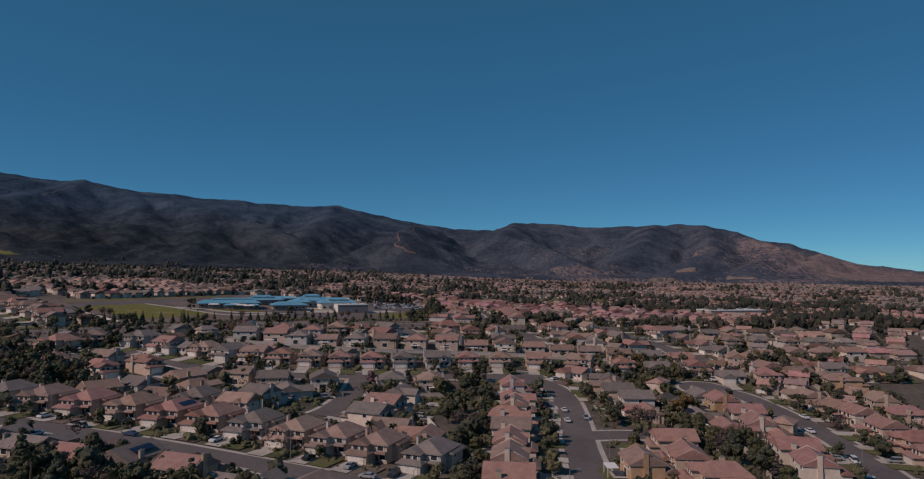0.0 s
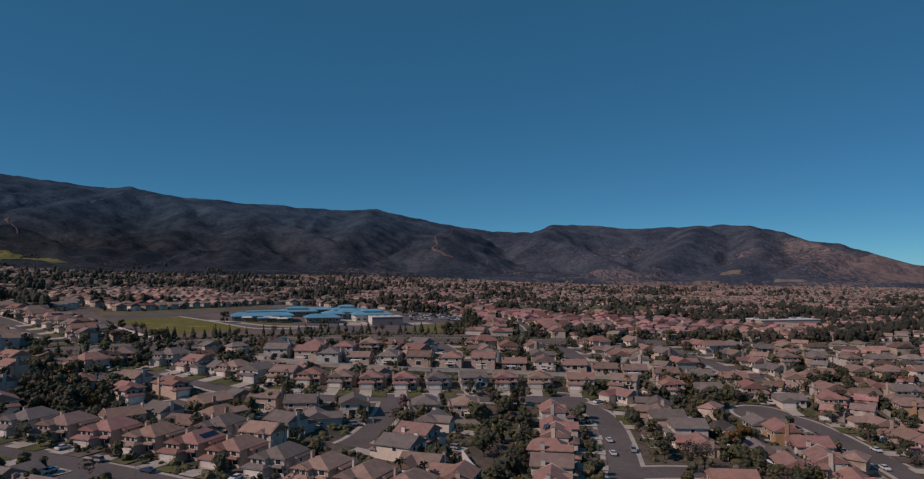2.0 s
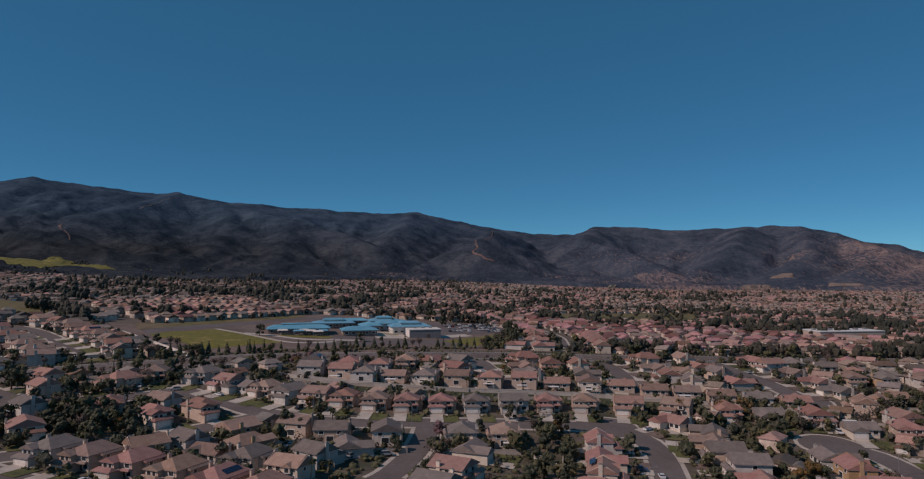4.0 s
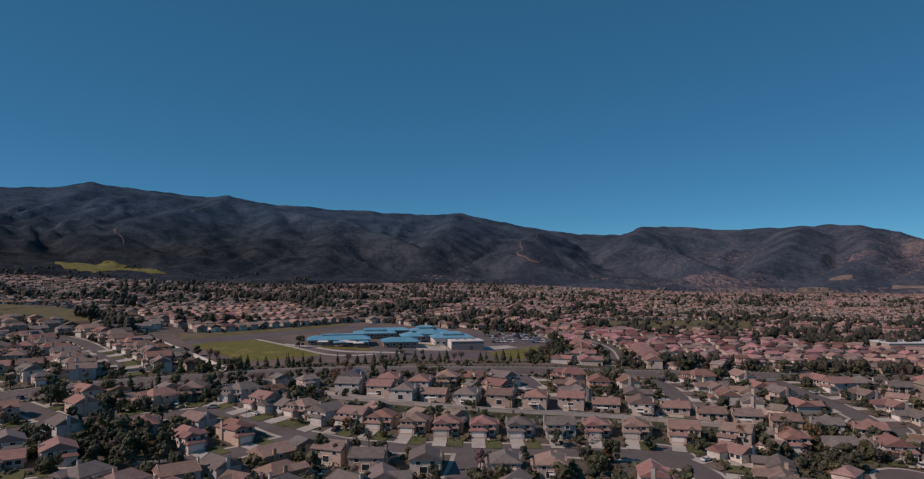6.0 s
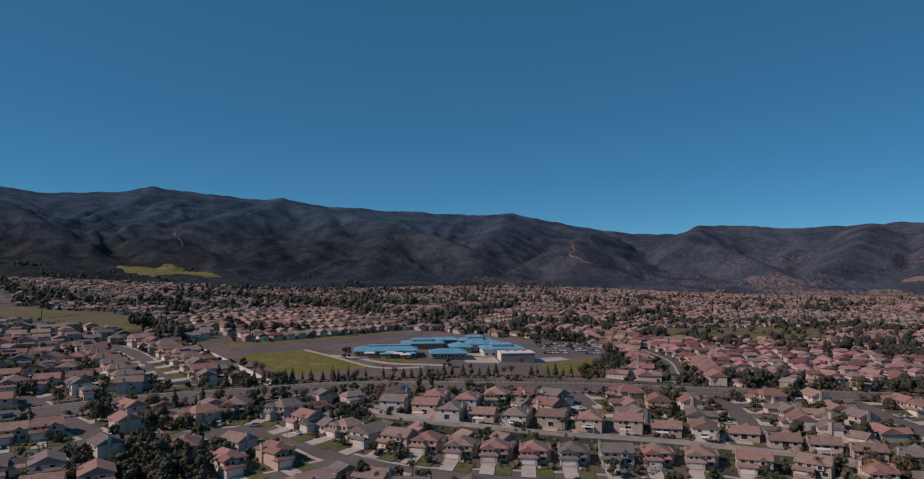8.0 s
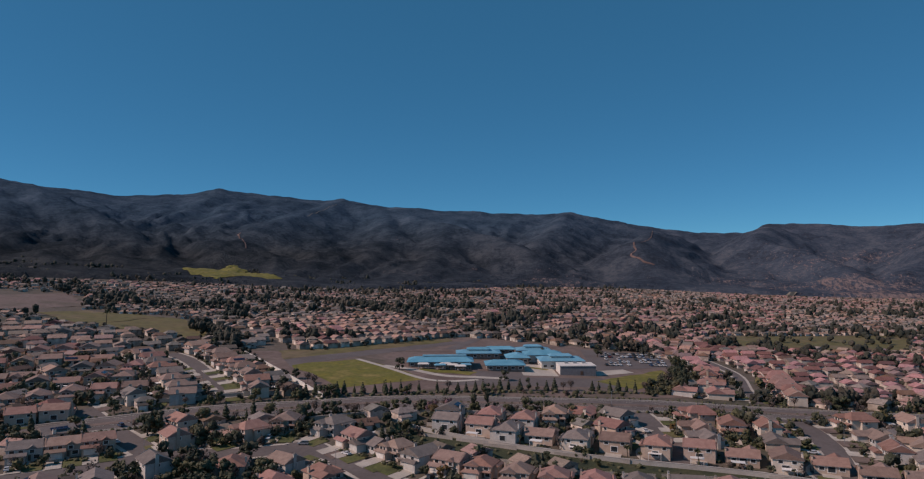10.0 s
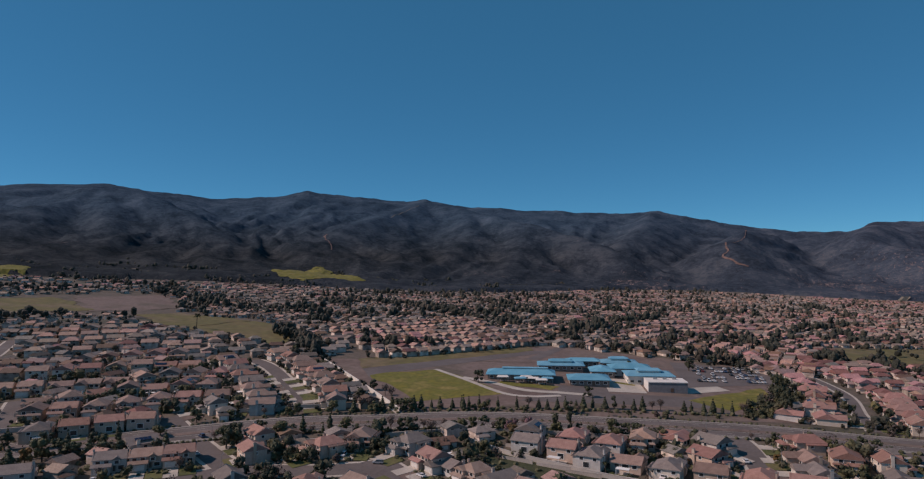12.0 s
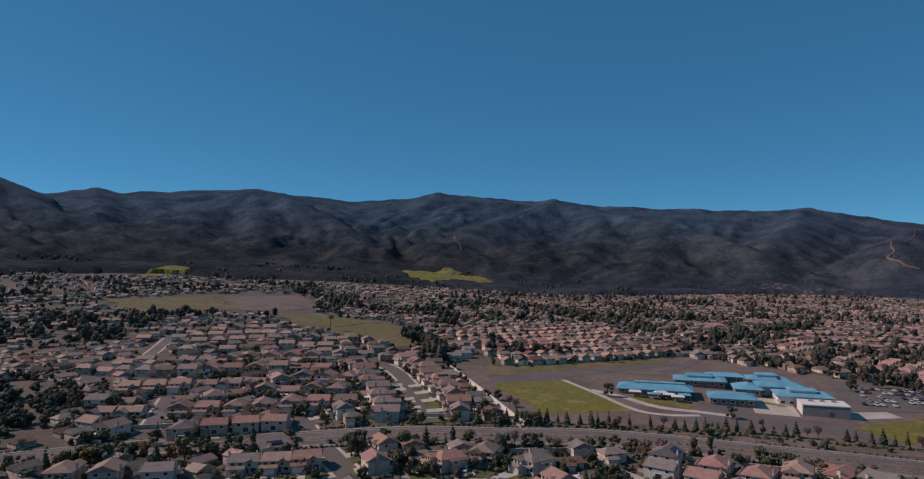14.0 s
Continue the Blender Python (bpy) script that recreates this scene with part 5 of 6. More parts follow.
BLUE_LABEL = "low school building with bright blue metal hip roof"
school_building(-84, -44, 6, 26, 3.3, 2.2, "x", 5, SCHOOL_BROWN, "long classroom wing with blue hip roof and clerestory", clerestory=True)
school_building(-56, -27, 40, 59, 3.6, 1.7, "x", 6, SCHOOL_BROWN, BLUE_LABEL, monitor=True)
school_building(-38, -17, 60, 72, 3.8, 1.6, "x", 4, SCHOOL_BROWN, BLUE_LABEL)
school_building(-40, -17, 1, 21, 3.6, 2.2, "x", 6, SCHOOL_BROWN, "square school building with blue hip roof, brown walls")
school_building(-26, -12, 27, 46, 3.8, 2.2, "y", 5, SCHOOL_BROWN, BLUE_LABEL)
school_building(-18, 5, 55, 72, 4.6, 1.8, "x", 6, SCHOOL_BROWN, BLUE_LABEL, monitor=True)
school_building(-15, 10, 36, 55, 4.8, 2.2, "x", 6, SCHOOL_WALL, BLUE_LABEL)
school_building(-9, 18, 13.5, 35, 5.2, 1.9, "x", 4, SCHOOL_WALL, "large white school hall with blue metal roof", monitor=True)
gym = school_building(-1, 21, -3, 13, 5.2, 0, "x", 0, SCHOOL_GREY, "grey block gymnasium with flat white roof", flat=True)
Solid().box(-11.18, -11.02, -8.0, 8.0, -1.0, 5.2).object("side_wall", [SCHOOL_WALL], gym, "white painted end wall")


def lunch_shelter(u, v, turn):
    x, y = campus(u, v)
    root = new("lunch_shelter")
    root.matrix_basis = pose(x, y, lie(x, y) + 0.15, 0, 0, 21 + turn)
    Solid().gable(-3.6, 3.6, -2.4, 2.4, 2.9, 0.8, "x", 1.0, 0.18).object("roof", [BLUE_ROOF if (u * 7) % 2 < 1 else SCHOOL_WALL], root)
    for px in (-3, 3):
        for py in (-1.9, 1.9):
            put_part("post", Solid().box(-.1, .1, -.1, .1, 0, 2.8).mesh("post", [METAL]), root, pose(px, py, 0))
    put_part("table", Solid().box(-2, 2, -.4, .4, .7, .78).box(-1.6, -1.4, -.2, .2, 0, .7).box(1.4, 1.6, -.2, .2, 0, .7).mesh("table", [TRIM]), root)
    tagged(root, "open lunch shelter with low metal roof on posts", "shelter", "lunch shelters")


for u, v, t in ((-73, 3, 0), (-64, 1.5, 10), (-57, 3, -8), (-50, 5, 0), (-61, 6, 20), (-53, 0, 0)):
    lunch_shelter(u, v, t)

# ---- store and meadow ----
store = new("store")
STORE_WALL = material("store_stucco", [(0.4, 0.33, 0.28), (0.48, 0.4, 0.34)], 0.2, 0.9)
store.matrix_basis = pose(226, 566, lie(226, 566), 0, 0, 14)
Solid().box(-30, 30, -14, 14, -2, 4.4).object("wall", [STORE_WALL], store)
Solid().box(-30.4, 30.4, -14.4, 14.4, 4.4, 5.0).object("roof", [material("white_membrane", [(0.6, 0.58, 0.55), (0.7, 0.68, 0.65)], 0.1, 0.8)], store, "flat white membrane roof")
for k in range(5):
    put_part("roof_unit", Solid().box(-1.5, 1.5, -1.2, 1.2, 0, 1.4).mesh("roof_unit", [METAL]), store, pose(-24 + 12 * k, 3 - (k % 2) * 5, 5.0))
tagged(store, "large flat white-roofed store building among trees", "store")
patch("meadow", [(-687, 385), (-675, 486), (-575, 464), (-600, 376)], 0.3, MEADOW, 8.0, "stuff", "yellow-green grass meadow on the rising ground", 10.0)
patch("meadow", [(-528, 467), (-515, 502), (-427, 508), (-434, 436)], 0.3, MEADOW, 8.0, "stuff", "dry brown and green grass slope", 9.0)
patch("meadow", [(-432, 436), (-425, 506), (-355, 484), (-300, 414)], 0.32, MEADOW, 8.0, "stuff", "dry brown and green grass slope", 6.0)
patch("bare_slope", [(-665, 500), (-642, 596), (-545, 530), (-568, 455)], 0.26, DIRT, 8.0, "stuff", "bare brown graded earth on the slope", 10.0)
patch("park", [(12, 596), (138, 648), (168, 782), (14, 684)], 0.2, MEADOW, 10.0, "stuff", "green park lawn with scattered trees")


# ---- trees ----
def blob(sol, x, y, z, r, squash, rnd, mat=0, rough=0.28, level=2):
    """A lumpy ball of 42 corners."""
    bm = bmesh.new()
    bmesh.ops.create_icosphere(bm, subdivisions=level, radius=1.0)
    seed = Vector((rnd.uniform(0, 50), rnd.uniform(0, 50), 0))
    vs = []
    for v in bm.verts:
        k = 1 + rough * (noise.noise(v.co * 1.7 + seed) * 1.6 + rnd.uniform(-0.35, 0.35))
        vs.append((x + v.co.x * r * k, y + v.co.y * r * k, z + v.co.z * r * squash * k))
    sol.add(vs, [tuple(v.index for v in f.verts) for f in bm.faces], mat)
    bm.free()


def leaf_cloud(sol, rnd, n, cx, cy, cz, r, squash, size, mat=0):
    """Leafy sprays: bent quads scattered through the outer shell."""
    for _ in range(n):
        d = Vector((rnd.gauss(0, 1), rnd.gauss(0, 1), rnd.gauss(0, 1))).normalized()
        k = r * rnd.uniform(0.75, 1.12)
        c = Vector((cx + d.x * k, cy + d.y * k, cz + d.z * k * squash))
        u = d.orthogonal().normalized()
        u.rotate(Matrix.Rotation(rnd.uniform(0, 6.28), 3, d))
        w = d.cross(u)
        s = size * rnd.uniform(0.6, 1.3)
        tip = d * s * rnd.uniform(-0.2, 0.5)
        sol.add([c - u * s, c - w * s * .7 + tip * .3, c + u * s + tip, c + w * s * .7], [(0, 1, 2), (0, 2, 3)], mat)


def limb(sol, p, q, r0, r1, n=5):
    d = (q - p).normalized()
    u = d.orthogonal().normalized()
    w = d.cross(u)
    v = []
    for c, r in ((p, r0), (q, r1)):
        v += [c + u * (r * math.cos(6.2832 * k / n)) + w * (r * math.sin(6.2832 * k / n)) for k in range(n)]
    sol.add(v, [(k, (k + 1) % n, n + (k + 1) % n, n + k) for k in range(n)])


def tree_proto(kind, seed, light=False):
    rnd = random.Random(seed)
    trunk, crown = Solid(), Solid()
    if kind == "palm":
        h = 8.5
        for k in range(6):
            limb(trunk, Vector((0.02 * k * k, 0, h * k / 6)), Vector((0.02 * (k + 1) ** 2, 0, h * (k + 1) / 6)), 0.26 - .012 * k, 0.25 - .012 * k, 6)
        top = Vector((0.72, 0, h))
        for k in range(26):
            a, e = rnd.uniform(0, 6.28), rnd.uniform(-0.5, 1.0)
            d = Vector((math.cos(a) * math.cos(e), math.sin(a) * math.cos(e), math.sin(e)))
            side = Vector((-math.sin(a), math.cos(a), 0)) * 0.32
            mid, end = top + d * 1.3, top + d * 2.5 + Vector((0, 0, -0.9))
            crown.add([top, mid + side, end, mid - side], [(0, 1, 2), (0, 2, 3)])
        blob(crown, 0.72, 0, h - .5, 0.7, 1.1, rnd)
    elif kind in ("conifer", "cypress"):
        h, r = (9.0, 2.3) if kind == "conifer" else (8.0, 1.1)
        limb(trunk, Vector((0, 0, -0.5)), Vector((0, 0, h * .8)), 0.22, 0.06)
        for k in range(6):
            u = k / 5
            rr = r * (1 - u * .8) * (1.0 if kind == "conifer" else (0.7 + 0.6 * math.sin(3.14 * min(1, u + .2))))
            blob(crown, rnd.uniform(-.2, .2), rnd.uniform(-.2, .2), 1.2 + u * (h - 2), rr, 0.7 if kind == "conifer" else 1.0, rnd, rough=.4)
            leaf_cloud(crown, rnd, 34, 0, 0, 1.2 + u * (h - 2), rr * 1.05, .7, .42)
    elif kind == "bare":
        limb(trunk, Vector((0, 0, -.5)), Vector((0, 0, 2.4)), 0.2, 0.14)
        for k in range(9):
            a = 6.28 * k / 9 + rnd.uniform(-.3, .3)
            e = Vector((math.cos(a) * rnd.uniform(.8, 2.2), math.sin(a) * rnd.uniform(.8, 2.2), rnd.uniform(3.8, 6)))
            limb(trunk, Vector((0, 0, rnd.uniform(1.8, 2.4))), e, 0.09, 0.03, 4)
            for j in range(4):
                t = e + Vector((rnd.gauss(0, .9), rnd.gauss(0, .9), rnd.uniform(-.2, 1.2)))
                limb(crown, e.lerp(Vector((0, 0, 2.4)), rnd.random() * .5), t, 0.05, 0.02, 3)
        leaf_cloud(crown, rnd, 170, 0, 0, 4.6, 2.2, .8, .28)
        leaf_cloud(crown, rnd, 90, 0, 0, 4.6, 1.4, .8, .28)
    else:
        tall = kind == "tall"
        limb(trunk, Vector((0, 0, -.6)), Vector((0.1, 0, 3.0)), 0.32, 0.2, 6)
        for k in range(5):
            a = 6.28 * k / 5
            limb(trunk, Vector((0.1, 0, 2.4)), Vector((1.7 * math.cos(a), 1.7 * math.sin(a), 4.4)), 0.14, 0.05, 4)
        for k in range(11):
            a = 6.28 * k / 11 + rnd.uniform(-.4, .4)
            rad = rnd.uniform(.6, 2.4) if k > 1 else 0
            z = rnd.uniform(1.9, 6.2) if not tall else rnd.uniform(2.0, 12)
            r = rnd.uniform(0.8, 1.7)
            x, y = rad * math.cos(a), rad * math.sin(a)
            blob(crown, x, y, z, r * .72, .85 if not tall else 1.3, rnd, rough=.6, level=1 if light else 2)
            leaf_cloud(crown, rnd, 38 if light else 95, x, y, z, r * .95, .85 if not tall else 1.3, .46 if light else .3)
    mat = {"broad": "dark", "tall": "dark", "conifer": "dark", "cypress": "dark", "olive": "olive", "bare": "bare", "autumn": "autumn", "palm": "palm", "blossom": "blossom"}[kind]
    root = new("tree")
    trunk.object("trunk", [BARK], root)
    crown.object("crown", [LEAVES[mat]], root)
    text = {"broad": "dense dark green broadleaf tree in a yard", "tall": "tall dark green eucalyptus tree", "conifer": "dark green conifer with drooping tiers", "cypress": "slim dark green cypress tree",
            "olive": "grey-green olive tree with loose crown", "bare": "bare brown winter tree with fine twigs", "autumn": "tree with orange and yellow autumn leaves", "palm": "palm tree with a tuft of fronds",
            "blossom": "small tree in pink blossom"}[kind]
    return tagged(root, text, "tree", "trees")


TREE_PROTOS, TREES_MADE = {}, []
THICKET, THICKET_MATS = Solid(), [BARK] + list(LEAVES.values())


def plant(kind, x, y, size=1.0, variant=0):
    light = math.hypot(x + 20, y - 60) > 190
    key = (kind, variant, light)
    m = pose(x, y, lie(x, y) + 0.1, 0, 0, rng.uniform(0, 360)) @ Matrix.Diagonal((size, size, size * rng.uniform(.9, 1.12), 1))
    if len(TREES_MADE) >= 300 and key in TREE_PROTOS:
        # past the countable ones: joined with the rest of the planting
        m = m @ Matrix.Scale(1 / UNIT, 4)
        for child in TREE_PROTOS[key].children:
            THICKET.add([m @ v.co for v in child.data.vertices], [tuple(p.vertices) for p in child.data.polygons], THICKET_MATS.index(child.data.materials[0]))
        TREES_MADE.append((x, y))
        return None
    if key not in TREE_PROTOS:
        TREE_PROTOS[key] = tree_proto(kind, hash_of(kind) + variant, light)
        ob = TREE_PROTOS[key]
    else:
        ob = copy_thing(TREE_PROTOS[key], pose(0, 0, 0))
    ob.matrix_basis = m
    TREES_MADE.append((x, y))
    return ob


def hash_of(word):
    return sum(ord(c) * (i + 3) for i, c in enumerate(word))


def clear(x, y, gap):
    return not any((x - h[0]) ** 2 + (y - h[1]) ** 2 < gap * gap for h in HOUSES) and not any((x - a) ** 2 + (y - b) ** 2 < (h + 1.5) ** 2 for a, b, h in ROAD_SAMPLES)


# trees that stand out, one by one
for kind, x, y, size in (("broad", -32, 202, 1.05), ("broad", 48, 212, 0.9), ("broad", 50, 217, 1.1), ("bare", 52, 200, 1.5), ("bare", 57, 204, 1.4), ("autumn", 76, 229, 1.1), ("autumn", 72, 225, 0.9),
                         ("broad", 70, 175, 1.2), ("broad", 74, 166, 1.2), ("olive", 76, 190, 1.0),
                         ("broad", -131, 232, 1.3), ("broad", -144, 229, 1.4), ("broad", -138, 224, 1.2), ("broad", -150, 236, 1.3), ("broad", -127, 223, 1.1), ("broad", -121, 256, 1.0),
                         ("olive", 1, 220, 1.1), ("broad", -3, 212, 1.0), ("broad", -4, 205, 1.0), ("olive", 4, 250, 1.0), ("broad", 2, 243, 1.0), ("broad", 8, 236, 0.9), ("bare", -1, 196, 1.1), ("bare", 3, 189, 1.2),
                         ("broad", 120, 240, 1.1), ("broad", 123, 225, .9), ("broad", 119, 200, .8), ("broad", 118, 190, .7), ("broad", -205, 271, 1.2), ("broad", -202, 264, 1.3), ("broad", -146, 240, 1.2),
                         ("broad", -132, 245, 1.1), ("broad", -148, 227, 1.2), ("palm", -69, 247, .9), ("palm", -73, 244, .8), ("broad", -64, 244, 1.2), ("broad", -83, 241, 1.2), ("broad", -77, 239, 1.0),
                         ("broad", 7, 262, 1.1), ("broad", 20, 276, .9), ("broad", -11, 272, .9), ("autumn", 54, 291, 1.0), ("autumn", 68, 294, 1.0), ("autumn", 78, 296, 1.1), ("olive", 90, 298, 1.2),
                         ("broad", 60, 296, 1.0), ("broad", 98, 298, 1.2), ("broad", -201, 281, .9), ("cypress", -190, 293, 1.1), ("cypress", -181, 299, 1.1), ("broad", -162, 305, .9), ("broad", -148, 309, 1.2),
                         ("bare", -140, 311, 1.2), ("conifer", -117, 290, .8), ("blossom", -112, 326, 1.0), ("blossom", -106, 330, 1.0), ("olive", -118, 327, 1.0), ("tall", -97, 335, .8), ("tall", -92, 338, .75),
                         ("broad", -263, 233, 1.1), ("cypress", -254, 236, 1.2), ("broad", -249, 243, .9), ("cypress", -246, 251, 1.1), ("olive", -236, 262, 1.0), ("broad", -273, 224, 1.1), ("broad", -279, 213, 1.2),
                         ("blossom", -33, 247, .9), ("palm", -56, 203, .7), ("palm", -60, 200, .7), ("palm", -23, 176, .8), ("palm", -18, 178, .7), ("autumn", -110, 322, .9), ("broad", -100, 392, 0.9),
                         ("broad", -158, 391, 1.0), ("bare", -180, 343, 1.0), ("bare", -186, 347, 1.0), ("broad", -196, 352, .9)):
    plant(kind, x, y, size, rng.randrange(2))
# dark planting south of the nearest street
for k in range(20):
    x = -125 + 4.6 * k + rng.uniform(-2, 2)
    plant(rng.choice(("broad", "broad", "olive", "broad", "conifer")), x, 172 - 0.33 * (x + 100) - rng.uniform(17, 33), rng.uniform(.75, 1.15), rng.randrange(2))
# close groves, tree by tree
for corners, n, lo, hi in (([(-100, 146), (-24, 122), (-30, 112), (-108, 132)], 44, .75, 1.15), ([(-172, 266), (-128, 262), (-122, 205), (-168, 208)], 26, .6, 1.1), ([(-168, 246), (-136, 250), (-122, 220), (-168, 220)], 34, .6, 1.25), ([(-2, 176), (13, 172), (15, 264), (-8, 262)], 36, .45, .95),
                           ([(64, 146), (82, 146), (80, 200), (66, 206)], 26, .4, 1.05), ([(-72, 146), (-36, 136), (-40, 122), (-76, 132)], 22, .6, 1.0)):
    a, b, c, d = [Vector(q) for q in corners]
    for _ in range(n):
        u, w = rng.random(), rng.random()
        p = a.lerp(b, u).lerp(d.lerp(c, u), w)
        if clear(p.x, p.y, 7.5):
            plant(rng.choices(("broad", "olive", "conifer", "bare", "cypress", "autumn", "palm"), (7, 4, 2, 3, 1, 1, 1))[0], p.x, p.y, rng.uniform(lo, hi), rng.randrange(2))
# the row of young trees in front of the school
for p, d in path_points([(-186, 322), (-152, 343), (-129, 355), (-106, 366), (-83, 378), (-60, 388), (-24, 400)], 4.3):
    if rng.random() < 0.95:
        kind = rng.choice(("conifer", "conifer", "tall", "bare", "cypress"))
        plant(kind, p.x + rng.uniform(-1, 1), p.y + rng.uniform(-1.2, 1.2), {"conifer": .72, "tall": .52, "bare": 1.0, "cypress": .85}[kind] * rng.uniform(.75, 1.15), rng.randrange(2))
# the tall windbreak between the school and the red-roofed tract
for k in range(13):
    u = k / 12
    plant("tall", -16 - 4 * u + rng.uniform(-3, 3), 404 + 62 * u + rng.uniform(-2, 2), rng.uniform(.75, 1.1), rng.randrange(2))
for x, y in ((-88, 452), (-70, 500), (-60, 522), (-46, 540), (-30, 548), (-100, 478), (-84, 535), (-20, 520)):
    plant("broad", x, y, rng.uniform(.9, 1.4), rng.randrange(2))
plant("palm", -416, 437, 1.5, 0)
# the planted strip below the long wall
for p, d in path_points([(-116, 303), (-90, 297), (-58, 296), (-5, 300), (45, 301), (110, 298)], 6.0):
    if rng.random() < .3:
        plant(rng.choice(("olive", "broad", "bare")), p.x, p.y + rng.uniform(-2, 1), rng.uniform(.3, .5), rng.randrange(2))
# along the arterial road
for p, d in path_points(ARTERIAL[:15], 4.4):
    for side in (1, -1):
        if rng.random() < (.34 if side > 0 else .8):
            q = p + Vector((-d.y, d.x, 0)) * side * rng.uniform(10.8, 13.5)
            if all((q.x - a[0]) ** 2 + (q.y - a[1]) ** 2 > 30 for a in HOUSES) and all((q.x - a) ** 2 + (q.y - b) ** 2 > (h + .3) ** 2 for a, b, h in ROAD_SAMPLES):
                plant(rng.choice(("broad", "olive", "bare", "cypress", "broad")), q.x, q.y, rng.uniform(.5, 1.05), rng.randrange(2))
# large dark trees on the south bank of the arterial road, west of the junction
for p, d in path_points(ARTERIAL[1:6], 5.2):
    q = p - Vector((-d.y, d.x, 0)) * rng.uniform(13.0, 21.0)
    if clear(q.x, q.y, 4.5) and math.hypot(q.x + 229, q.y - 268) > 16:
        plant(rng.choice(("broad", "broad", "broad", "olive", "conifer", "autumn")), q.x, q.y, rng.uniform(.85, 1.3), rng.randrange(2))
# yards of the near houses
for x, y, turn, look_of in NEAR:
    m = pose(x, y, 0, 0, 0, turn)
    for chance, py in ((.75, 10.0), (.45, 10.5), (.35, -9.0)):
        if rng.random() < chance and len(TREES_MADE) < 700:
            p = m @ Vector((rng.uniform(-6, 6), py + rng.uniform(-1, 1.5), 0))
            if clear(p.x, p.y, 6.0) and not inside(p.x, p.y, STRIP_TOP + STRIP_LOW[::-1]):
                plant(rng.choices(("broad", "olive", "bare", "cypress", "palm", "autumn", "conifer"), (6, 4, 3, 1, 1.2, .5, .5))[0], p.x, p.y, rng.uniform(.42, .8), rng.randrange(2))

tagged(THICKET.object("garden_trees", THICKET_MATS), "many green, olive and bare garden trees between houses", "trees", "", "stuff")


BANK_STRIP = [(-132, 316), (-104, 310), (-69, 306), (-5, 310), (46, 310), (114, 304), (114, 290), (45, 293), (-15, 290), (-58, 287), (-96, 288), (-124, 299)]


